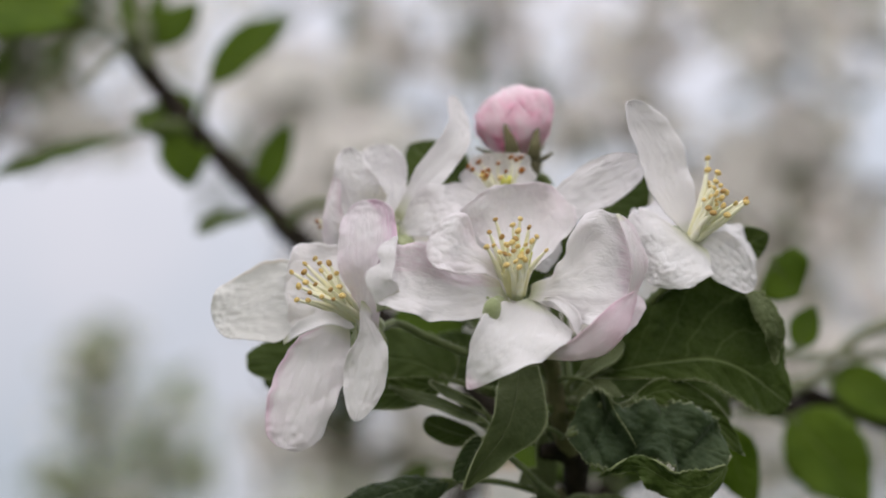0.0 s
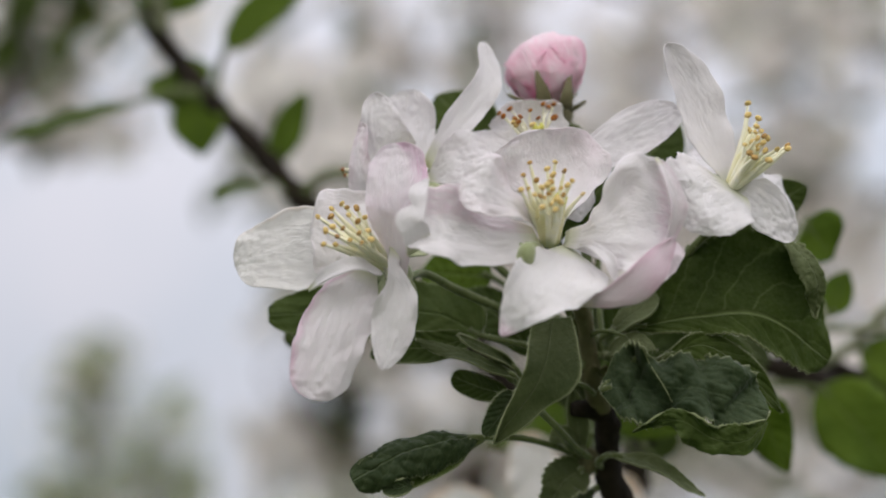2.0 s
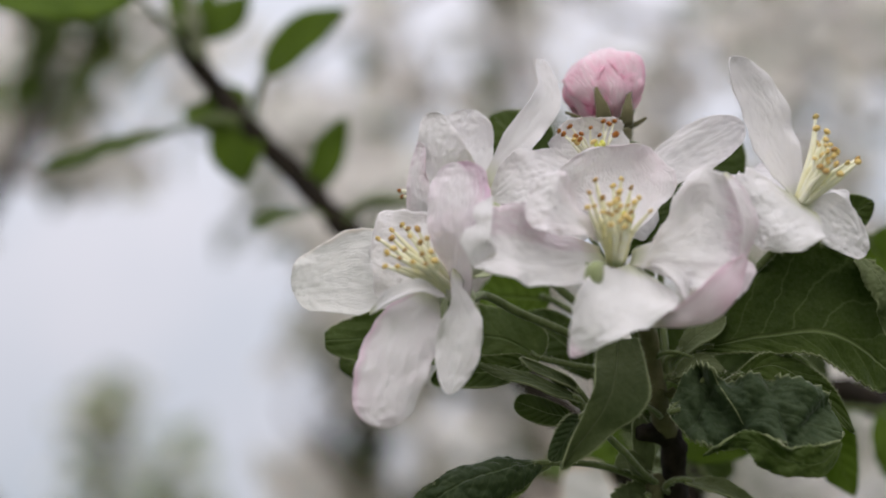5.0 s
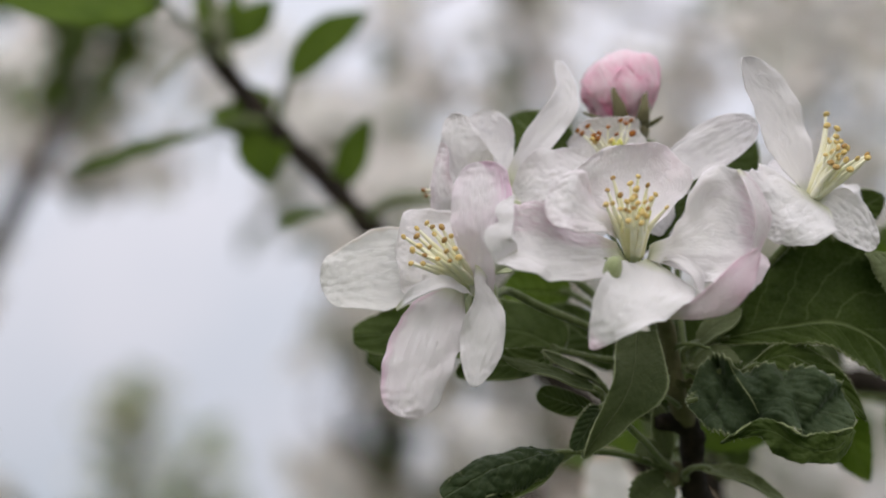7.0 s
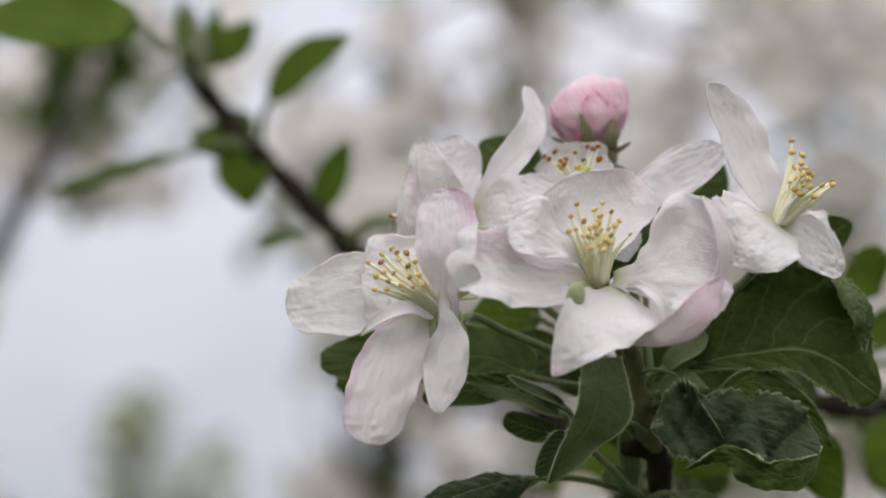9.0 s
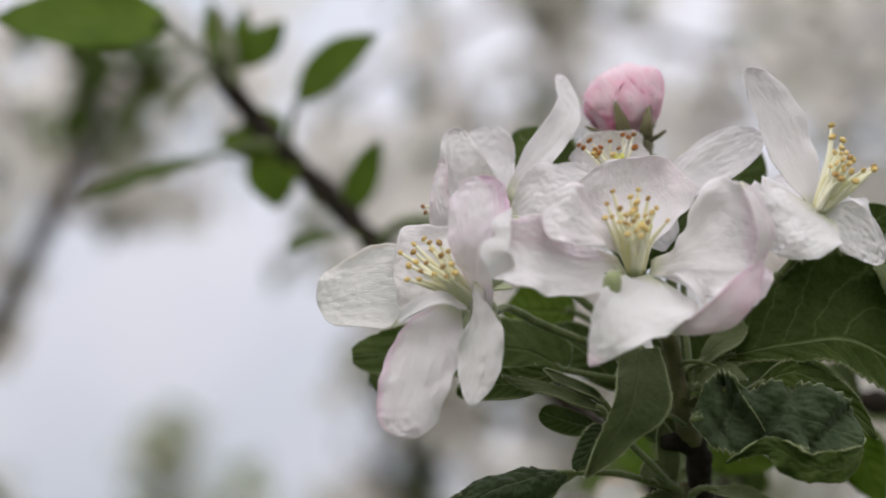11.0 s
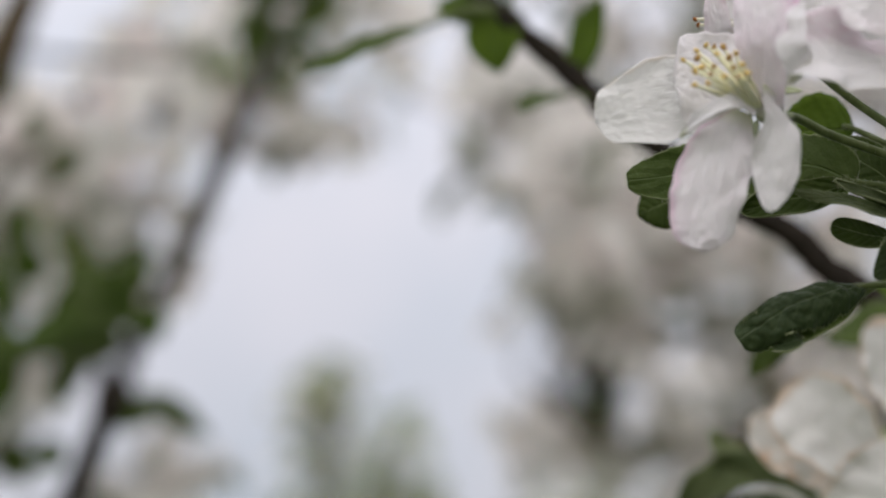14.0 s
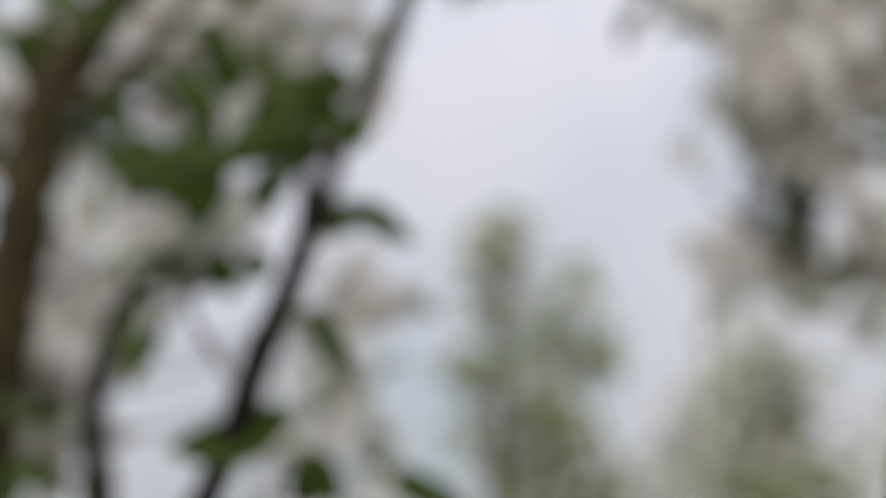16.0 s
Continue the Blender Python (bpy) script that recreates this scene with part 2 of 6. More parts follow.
SHOOT_PALE = plain_material("pale_downy_shoot", [(0.3, (0.14, 0.15, 0.09)), (0.7, (0.23, 0.24, 0.15))], 300, 0.8, 900, 0.4, 0.0006, 0.15, 0.3)
SHOOT = plain_material("brown_green_shoot", [(0.3, (0.082, 0.082, 0.040)), (0.7, (0.17, 0.155, 0.082))], 300, 0.75, 900, 0.6, 0.0006, 0.2)
TWIG = plain_material("dark_twig_bark", [(0.3, (0.010, 0.008, 0.006)), (0.75, (0.034, 0.025, 0.018))], 350, 0.8, 700, 0.9, 0.0008, 0.15)
BARK_GREY = plain_material("grey_apple_bark", [(0.3, (0.026, 0.022, 0.020)), (0.7, (0.075, 0.066, 0.060))], 60, 0.85, 120, 0.9, 0.004)
BARK = plain_material("brown_apple_bark", [(0.3, (0.030, 0.021, 0.008)), (0.7, (0.105, 0.070, 0.028))], 60, 0.85, 120, 0.9, 0.004)
FILAMENT_BASE = plain_material("filament_pale_green", [(0.3, (0.78, 0.73, 0.38)), (0.7, (0.90, 0.86, 0.60))], 400, 0.6, 900, 0.3)
FILAMENT = plain_material("filament_cream", [(0.3, (0.88, 0.84, 0.58)), (0.7, (0.94, 0.92, 0.78))], 500, 0.5)
STYLE = plain_material("style_green", [(0.3, (0.52, 0.53, 0.08)), (0.7, (0.68, 0.66, 0.18))], 600, 0.5)
ANTHER = plain_material("anther_yellow", [(0.3, (0.55, 0.37, 0.12)), (0.7, (0.76, 0.60, 0.27))], 1500, 0.8, 4000, 0.6, 0.0005, 0.1)
ANTHER_TAN = plain_material("anther_tan", [(0.3, (0.30, 0.16, 0.05)), (0.7, (0.56, 0.38, 0.15))], 1500, 0.8, 4000, 0.6, 0.0005, 0.1)
ANTHER_RUST = plain_material("anther_rust", [(0.3, (0.22, 0.07, 0.018)), (0.7, (0.42, 0.18, 0.05))], 1500, 0.8, 4000, 0.6, 0.0005, 0.1)
GRASS = plain_material("orchard_grass", [(0.3, (0.035, 0.055, 0.015)), (0.7, (0.08, 0.11, 0.035))], 3, 0.9, 40, 0.8, 0.02)

# ---- building helpers: local frame in millimetres, x right, y away, z up ----
FRAME = Matrix(((0.99994, -0.00319, -0.01045, 0.0135), (0.00025, 0.96288, -0.26995, 0.0007), (0.01092, 0.26993, 0.96282, 1.6091), (0, 0, 0, 1)))


def V(p):
    return Vector(p)


def curve_at(pts, f):
    """The place at share f along a smooth curve through pts."""
    pts = [V(p) for p in pts]
    if len(pts) == 2:
        return pts[0].lerp(pts[1], f)
    ext = [pts[0] * 2 - pts[1]] + pts + [pts[-1] * 2 - pts[-2]]
    i = min(int(f * (len(pts) - 1)), len(pts) - 2)
    t = f * (len(pts) - 1) - i
    a, b, c, d = ext[i:i + 4]
    return 0.5 * ((2 * b) + (c - a) * t + (2 * a - 5 * b + 4 * c - d) * t * t + (3 * b - a - 3 * c + d) * t ** 3)


def curve_points(pts, n):
    """Smooth curve through pts, n + 1 samples."""
    return [curve_at(pts, k / n) for k in range(n + 1)]


BASES = {}


def thing(name, base, label, category, group="", kind=""):
    """An Empty at the thing's base, in the local frame."""
    ob = new(name)
    ob.empty_display_size = 0.005
    ob.matrix_world = FRAME @ Matrix.Translation(V(base) * 0.001)
    BASES[ob.name] = V(base)
    return tagged(ob, label, category, group, kind)


def origin_of(ob):
    return BASES[ob.name]


def part(name, bm, mat, parent, label="", thick=0.0):
    """Link a bmesh, in local millimetres, as one mesh under a thing or a part of it."""
    top = parent if parent.type == "EMPTY" else parent.parent
    o = origin_of(top)
    for vert in bm.verts:
        vert.co = (vert.co - o) * 0.001
    me = bpy.data.meshes.new(name)
    bm.to_mesh(me)
    bm.free()
    me.shade_smooth()
    me.materials.append(mat)
    ob = new(name, me)
    ob.parent = parent
    if thick:
        md = ob.modifiers.new("thickness", "SOLIDIFY")
        md.thickness, md.offset = thick * 0.001, 0.0
    if label:
        tagged(ob, label)
    return ob


def tube(bm, pts, r0, r1, n=12, sides=8, knobs=0.0, caps=True):
    """Tapered round rod along a smooth curve."""
    path = curve_points(pts, n)
    rings = []
    ref = Vector((0.3, 0.2, 0.93))
    for k, c in enumerate(path):
        t = (path[min(k + 1, n)] - path[max(k - 1, 0)]).normalized()
        a = t.cross(ref)
        if a.length < 0.05:
            a = t.cross(Vector((1, 0, 0)))
        a.normalize()
        b = t.cross(a)
        f = k / n
        r = r0 + (r1 - r0) * f
        if knobs:
            r *= 1 + knobs * noise.noise(c * 0.35)
        rings.append([bm.verts.new(c + (a * math.cos(q) + b * math.sin(q)) * r * (1 + (knobs * 0.5 * noise.noise(c * 0.8 + Vector((q, 0, 0))) if knobs else 0)))
                      for q in (2 * math.pi * j / sides for j in range(sides))])
    for r1_, r2_ in zip(rings, rings[1:]):
        for j in range(sides):
            bm.faces.new((r1_[j], r1_[(j + 1) % sides], r2_[(j + 1) % sides], r2_[j]))
    if caps:
        bm.faces.new(list(reversed(rings[0])))
        bm.faces.new(rings[-1])
    return bm


def petal_outline(f, lo=0.75, hi=3.2):
    peak = (lo / (lo + hi * 0.5)) ** (1 / hi)
    top = peak ** lo * (1 - peak ** hi) ** 0.5
    return max(f ** lo * max(1 - f ** hi, 0) ** 0.5 / top, 0.0)


def leaf_outline(f, lo=0.62, hi=0.72):
    peak = lo / (lo + hi)
    top = peak ** lo * (1 - peak) ** hi
    return f ** lo * max(1 - f, 0) ** hi / top


def sheet(spine, width, face0=(0, -1, 0), face1=None, curl=(0.3, 0.3, 0.3, 0.3), outline=petal_outline, shape=(), nu=8, nv=18,
          wave=0.5, freq=0.25, teeth=0, tooth=0.0, seed=0.0, stem=0.02, crumple=0.0, skew=0.0, lop=0.0, ragged=0.0, fold=None, pleat=0.0, ruffle=(0.0, 0.0), vee=0.0, sides=None, cap=30.0, creases=()):
    """A curved blade: spine through the points, its face turning from face0 to face1, with both margins curled by
    curl = (right at base, right at tip, left at base, left at tip) in radians towards the face. skew carries the right
    margin farther along than the left, lop makes the right half wider, ragged makes the outline uneven,
    fold = (share of the half width, angle, start along the blade) lays the right margin over along a crease,
    pleat raises fine ridges that fan out from the base,
    ruffle = (height, number) waves the right margin, vee folds the halves up along the spine,
    creases = rows of (share along the spine, slant, depth, width), furrows pressed in across the blade,
    sides = (left, right) half widths from base to tip in place of width and outline, rounded off at the tip by cap."""
    steps = [1 - (1 - k / nv) ** 2.2 if sides and not teeth else k / nv for k in range(nv + 1)]
    path = [curve_at(spine, f) for f in steps]
    f0, f1 = V(face0).normalized(), V(face1 or face0).normalized()
    bm = bmesh.new()
    uvl = bm.loops.layers.uv.new("UVMap")
    grid, uvs = [], {}
    for k, (f, c) in enumerate(zip(steps, path)):
        t = (curve_at(spine, min(f + 0.02, 1)) - curve_at(spine, max(f - 0.02, 0))).normalized()
        n = f0.lerp(f1, f)
        n = (n - t * n.dot(t)).normalized()
        s = t.cross(n)
        w = width * 0.5 * max(outline(min(max(f, 0.004), 0.996), *shape), stem if f < 0.5 else 0.0)
        bite = tooth * ((f * teeth) % 1.0 - 0.5) if teeth and 0.08 < f < 0.97 else 0.0
        row = [None] * (2 * nu + 1)
        for sgn, (q0, q1) in ((1, curl[:2]), (-1, curl[2:])):
            kap = q0 + (q1 - q0) * f
            x, z = 0.0, 0.0
            if sides:
                w = curve_at([(h, 0, 0) for h in sides[sgn > 0]], f)[0] * math.sqrt(max(1 - f ** cap, 0.0004))
            ws = w * (1 + sgn * lop) * (1 + ragged * (noise.noise(Vector((f * 4.5, sgn * 3.7 + seed * 5, seed))) + 0.45 * noise.noise(Vector((f * 14, sgn * 3.7, seed * 3)))) * min(1, f * 3))
            for j in range(nu + 1):
                if j:
                    mid = (j - 0.5) / nu
                    a = kap * mid ** 1.3 + vee
                    if fold and sgn == 1 and mid > fold[0]:
                        a += fold[1] * min(1, (mid - fold[0]) / 0.12) * min(1, max(0, f - fold[2]) * 3)
                    x += math.cos(a) / nu
                    z += math.sin(a) / nu
                if j == 0 and sgn == -1:
                    continue
                p = c + s * (sgn * x * ws) + n * (z * ws) + t * (skew * sgn * x * ws * f * f)
                e = j / nu
                p = p + s * (sgn * bite * ws * e ** 4)
                q = p * freq + Vector((seed * 7.3, seed * 3.1, seed))
                p = p + n * (wave * (0.25 + e * e) * min(1, f * 4) * noise.noise(q) * 1.6)
                if ruffle[0] and sgn == 1:
                    p = p + n * (ruffle[0] * e ** 3 * math.sin(2 * math.pi * ruffle[1] * f + 0.8) * min(1, f * 3))
                if pleat:
                    arg = sgn * e * 15 + 5 * noise.noise(Vector((e * sgn * 2, f * 2.2, seed * 4)))
                    p = p + n * (pleat * (math.sin(arg) + 0.6 * math.sin(arg * 2.3 + seed)) * min(1, f * 2) * (1 - 0.5 * f))
                for f_c, slant, depth, wide in creases:
                    p = p - n * (depth * math.exp(-((f - f_c - slant * sgn * e) / wide) ** 2) * min(1, f * 4))
                if crumple:
                    p = p + n * (crumple * 0.9 * min(1, f * 4) * noise.noise(Vector((q.x * 5.3, q.y * 5.3, q.z * 5.3))))
                    p = p + n * (crumple * min(1, f * 4) * abs(noise.noise(q * 3.1)) * 2 - crumple * 0.5)
                vert = bm.verts.new(p)
                uvs[vert] = (0.5 + 0.5 * sgn * e, f)
                row[nu + sgn * j] = vert
        grid.append(row)
    for ra, rb in zip(grid, grid[1:]):
        for j in range(2 * nu):
            face = bm.faces.new((ra[j], ra[j + 1], rb[j + 1], rb[j]))
            for lp in face.loops:
                lp[uvl].uv = uvs[lp.vert]
    return bm


def ball(centre, axis, rx, rz, lobes=0, seg=10, rings=7, flat=1.0):
    """A rounded body of radius rx and half length rz along axis."""
    bm = bmesh.new()
    ax = V(axis).normalized()
    side = ax.orthogonal().normalized()
    up = ax.cross(side)
    rows_ = []
    for i in range(rings + 1):
        th = math.pi * i / rings
        row = []
        for j in range(seg):
            ph = 2 * math.pi * j / seg
            r = rx * math.sin(th) * (1 + (0.22 * math.cos(lobes * ph) if lobes else 0))
            row.append(bm.verts.new(V(centre) + side * (r * math.cos(ph)) + up * (r * math.sin(ph) * flat) - ax * (rz * math.cos(th))))
        rows_.append(row)
    for a, b in zip(rows_, rows_[1:]):
        for j in range(seg):
            bm.faces.new((a[j], a[(j + 1) % seg], b[(j + 1) % seg], b[j]))
    bmesh.ops.remove_doubles(bm, verts=bm.verts, dist=0.001)
    return bm


rng = random.Random(4)


def add_stamens(fl, heart, tips, mat, tan=None, share=0.0, column=0.0, thin=1.0):
    """Filaments from the flower's heart to each tip, an anther on each; column: radius of the ribbed cup in which they stand."""
    heart = V(heart)
    mid = sum((V(t) for t in tips), Vector()) / len(tips)
    axis = (mid - heart).normalized()
    if column:
        cup = bmesh.new()
        side, rows_ = axis.orthogonal().normalized(), []
        for i in range(9):
            f = i / 8
            reach = column * (0.75 + 0.45 * f)
            row = []
            for j in range(40):
                q = 2 * math.pi * j / 40
                d = Matrix.Rotation(q, 3, axis) @ side
                row.append(cup.verts.new(heart + d * reach * (1 + 0.10 * math.cos(10 * q)) + axis * (mid - heart).length * (0.6 + 0.12 * math.sin(5 * q + 1)) * f))
            rows_.append(row)
        for ra, rb in zip(rows_, rows_[1:]):
            for j in range(40):
                cup.faces.new((ra[j], ra[(j + 1) % 40], rb[(j + 1) % 40], rb[j]))
        part("filament_cup", cup, FILAMENT_BASE, fl, "pale green ring of fused filaments", 0.25)
    for t in tips:
        t = V(t)
        root = heart + (t - heart).cross(axis).cross(axis) * -0.12
        bend = root.lerp(t, 0.5) + axis * 0.8 + Vector((rng.uniform(-.5, .5), rng.uniform(-.5, .5), rng.uniform(-.3, .3)))
        st = part("stamen", tube(bmesh.new(), [root, bend, t], 0.72 * thin, 0.2 * thin, 8, 6), FILAMENT, fl)
        ax = Vector((rng.uniform(-1, 1), rng.uniform(-1, 1), rng.uniform(-.6, .6))).normalized()
        size = rng.uniform(0.58, 0.92)
        part("anther", ball(t, ax, 0.52 * size, 0.70 * size, 2), tan if tan and rng.random() < share else mat, st)


def add_heart(fl, heart, axis, stalk, styles=5, length=6.5, cup=2.2, pistil=None, calyx=1.0):
    """Receptacle, sepals, styles and the flower's stalk."""
    heart, axis = V(heart), V(axis).normalized()
    bm = ball(heart - axis * cup * 0.9, axis, cup * 0.85, cup * 1.25)
    part("receptacle", bm, CUP, fl, "downy green cup under the petals")
    side = axis.orthogonal().normalized()
    for k in range(5):
        q = Matrix.Rotation(2 * math.pi * (k + 0.4) / 5, 3, axis)
        d = q @ side
        base = heart - axis * 0.4 + d * cup * 0.8
        part("sepal", sheet([base, base + (d * 2.2 - axis * 0.8) * calyx, base + (d * 3.6 - axis * 3.2) * calyx], 2.2 * calyx, axis, d, (0.2, 0.4, 0.2, 0.4), leaf_outline, (), 3, 8, 0.1),
             CUP, fl, "", 0.2)
    root = heart - axis * cup * 1.9
    heart = V(pistil or heart)
    for k in range(styles):
        q = Matrix.Rotation(2 * math.pi * k / styles, 3, axis)
        d = q @ side
        part("style", tube(bmesh.new(), [heart + d * 0.3, heart + axis * length * 0.5 + d * 0.5, heart + axis * length + d * 0.7], 0.55, 0.34, 8, 6), STYLE, fl)
    stem_ = tube(bmesh.new(), [root] + list(stalk), 0.62, 0.7, 30, 10)
    down(stem_, fl, 400, 0.4, False)
    part("flower_stalk", stem_, STALK, fl, "slender downy green stalk")


def down(bm, parent, count, length=0.45, margin=True):
    """Fine pale hairs standing off the margin of a blade or the skin of a stalk, joined into one part."""
    bm.normal_update()
    roots = []
    for vert in bm.verts:
        if margin and vert.is_boundary:
            inner = [e.other_vert(vert).co for e in vert.link_edges if not e.is_boundary]
            if inner:
                roots.append((vert.co.copy(), (vert.co - inner[0]).normalized()))
        elif not margin:
            roots.append((vert.co.copy(), vert.normal.copy()))
    rr = random.Random(len(roots) + count)
    hb = bmesh.new()
    for k in range(count):
        p, d = rr.choice(roots)
        q = rr.choice(roots)[0]
        if (q - p).length < 1.0:
            p = p.lerp(q, rr.random())
        d = (d + Vector((rr.uniform(-.7, .7), rr.uniform(-.7, .7), rr.uniform(-.7, .7)))).normalized()
        side = d.cross(Vector((rr.uniform(-1, 1), rr.uniform(-1, 1), rr.uniform(-1, 1)))).normalized() * 0.028
        tip = p + d * length * rr.uniform(0.5, 1.3)
        hb.faces.new([hb.verts.new(x) for x in (p - side - d * 0.1, p + side - d * 0.1, tip)])
    tagged(part("down", hb, DOWN, parent), "fine pale down", "", "", "stuff")


def petal(fl, spine, width, face0, face1=None, curl=(0.4, 0.4, 0.4, 0.4), mat=None, label="", **more):
    return part("petal", sheet(spine, width, face0, face1, curl, **{"nu": 22, "nv": 46, "wave": 0.9, "crumple": 0.16, "ragged": 0.125, "pleat": 0.035, "seed": rng.random() * 9, **more}), mat or PETAL, fl, label, 0.11)


def leaf(name, spine, width, face0, face1=None, curl=(0.2, 0.2, 0.2, 0.2), mat=None, label="", stalk=(), teeth=24, group="", category="leaf", detail=1, rib=True, **more):
    """A leaf with its stalk, midrib and toothed blade."""
    mat = mat or LEAF
    base = stalk[0] if stalk else spine[0]
    th = thing(name, base, label, category, group)
    opts = {"outline": leaf_outline, "nu": 26 if detail > 1 else 8, "nv": (teeth * 4 if teeth else 28) if detail > 1 else 40, "teeth": teeth, "tooth": 0.07, "wave": 1.0, "freq": 0.14, "seed": rng.random() * 9, **more}
    blade = sheet(spine, width, face0, face1, curl, **opts)
    if detail > 1:
        down(blade, th, 420 if width > 6 else 240)
    part("blade", blade, mat, th, "", 0.3)
    pts = curve_points(spine, 12)
    f0 = V(face0).normalized()
    if rib:
        part("midrib", tube(bmesh.new(), [p - f0 * (0.5 if detail > 1 else 0.4) for p in pts[:11]], 0.42 if detail > 1 else 0.6, 0.12, 12, 6), STALK, th)
    if stalk:
        stem_ = tube(bmesh.new(), [*stalk, spine[0], pts[1]], 0.6, 0.42, 24, 8)
        if detail > 1:
            down(stem_, th, 350, 0.4, False)
        part("leaf_stalk", stem_, STALK, th)
    return th


def laid(th, pts, lift):
    """A line drawn over the blade of a leaf: each point is moved on to the nearest bit of its face."""
    blade = next(o for o in th.children if o.name.startswith("blade"))
    o = origin_of(th)
    skin = [vert.co * 1000 + o for vert in blade.data.vertices]
    res = []
    for p in curve_points(pts, 14):
        near = min(skin, key=lambda q: (q.x - p.x) ** 2 + (q.z - p.z) ** 2)
        res.append(Vector((p.x, near.y - 0.15 - lift, p.z)))
    return res


# ---- ground ----
bm = bmesh.new()
size, cells = 300.0, 60
gv = [[bm.verts.new((x, y, 0.05 * noise.noise(Vector((x * 0.4, y * 0.4, 0))) - 0.03)) for x in (math.copysign(abs(i / cells * 2 - 1) ** 3, i / cells * 2 - 1) * size for i in range(cells + 1))]
      for y in (math.copysign(abs(j / cells * 2 - 1) ** 3, j / cells * 2 - 1) * size for j in range(cells + 1))]
for j in range(cells):
    for i in range(cells):
        bm.faces.new((gv[j][i], gv[j][i + 1], gv[j + 1][i + 1], gv[j + 1][i]))
me = bpy.data.meshes.new("ground")
bm.to_mesh(me)
bm.free()
me.shade_smooth()
me.materials.append(GRASS)
tagged(new("ground", me), "green orchard grass under the apple trees", "grass", "", "structure")


# ---- flowering twig in focus ----
twig = thing("apple_twig", (45.1, 40, -103.7), "dark brown apple twig carrying the blossom cluster", "twig")
part("stem", tube(bmesh.new(), [(50.5, 40, -103.7), (48.1, 34, -63.3), (44.3, 28, -46.1), (41.4, 25, -39.7), (41, 24, -34.6), (40.6, 23, -30.1), (39.8, 23, -27.4)], 2.9, 1.75, 60, 12, 0.14), TWIG, twig)
part("stub", tube(bmesh.new(), [(40.6, 23, -29.6), (38.6, 22, -28.6), (36.7, 21, -28.2), (34.9, 20, -28.2)], 1.9, 1.25, 12, 10, 0.3), TWIG, twig, "broken side spur")
part("swelling", ball((37.7, 23, -37.2), (0.3, 0, 1), 1.7, 2.6), SHOOT, twig, "downy green swelling where leaf stalks meet")
part("knob", ball((41.6, 23, -31.2), (0.3, 0, 1), 1.5, 1.9), TWIG, twig)
part("green_shoot", tube(bmesh.new(), [(40.1, 23, -29.2), (38.1, 20, -24.6), (36.9, 18, -19.2), (35.9, 15, -13.9), (34.5, 11, -10.4)], 1.9, 1.1, 20, 12, 0.22), SHOOT, twig, "fresh brownish green growth at the tip")
part("bud_scale", sheet([(38.7, 18, -22.4), (37.7, 16, -21.5), (37.3, 15, -20.7)], 1.6, (0, -1, 0), None, (0.4, 0.4, 0.4, 0.4), leaf_outline, (), 3, 8, 0.1), SHOOT, twig, "dry brown bud scale", 0.15)
part("bud_scale", sheet([(39, 18, -22.4), (39.3, 16, -21.5), (39.5, 15, -20.6)], 1.6, (0, -1, 0), None, (0.4, 0.4, 0.4, 0.4), leaf_outline, (), 3, 8, 0.1), SHOOT, twig, "dry brown bud scale", 0.15)
part("old_stalk", tube(bmesh.new(), [(38.1, 19, -25.4), (36, 16, -23.9), (32.6, 13, -23)], 0.55, 0.25, 10, 8, 0.1), STALK, twig)
part("old_stalk", tube(bmesh.new(), [(36.4, 17, -16.5), (38, 14, -15.2), (40, 13, -15.2), (42.2, 12, -15.8)], 0.5, 0.2, 10, 8, 0.1), STALK, twig)

# ---- front flower ----
fl = thing("apple_blossom", (29.3, 6, -4.3), "open white apple blossom with pale pink edges, facing out", "flower", "blossoms of the cluster")
HEART = (29.1, 2, -1)
rolled = petal(fl, [(27.1, 1, -0.5), (19.9, -4, -1), (13.8, -8, 0), (7, -8, 1.3)], 0, (0.1, -0.75, 0.6), (0.15, -0.85, 0.4), (0.3, 0.9, 0.2, 0.5), PETAL_TOP, "blushed petal with a rolled margin", sides=((3.2, 4.8, 4.8, 5.0, 4.0), (1.9, 4.9, 6.4, 7.4, 6.0)), wave=1.1, pleat=0.05, cap=24, ragged=0.05)
part("curled_margin", sheet([(9, -8.5, -2.8), (8.2, -10.5, -0.5), (7.9, -11.2, 1.7), (8.9, -10.5, 3.8), (9, -9.8, 5.6), (10.4, -7.5, 7.6)], 0, (-0.1, -0.85, 0.55), (0.05, -0.85, 0.5), (0.15, -0.1, -0.1, -0.1), sides=((1.6, 1.3, 2.1, 0.9, 1.4, 0.3), (2.8, 2.8, 2.3, 1.4, 1.4, 0.2)), cap=24, nu=10, nv=36, wave=0.4, crumple=0.1), PETAL, rolled, "white turned-up end of the petal", 0.22)
petal(fl, [(26.5, 0, 1.9), (22.9, -5.5, 4.4), (18.9, -8.5, 6.5), (15.3, -8, 7.7)], 0, (0.1, -0.85, 0.5), (0.1, -0.92, 0.3), (0.2, 0.25, 0.15, 0.2), PETAL_FAINT, "rounded petal lying over its neighbour", sides=((0.7, 2.5, 4.3, 3.3), (0.7, 3.3, 5.6, 3.9)), wave=0.9, cap=15, ragged=0.06)
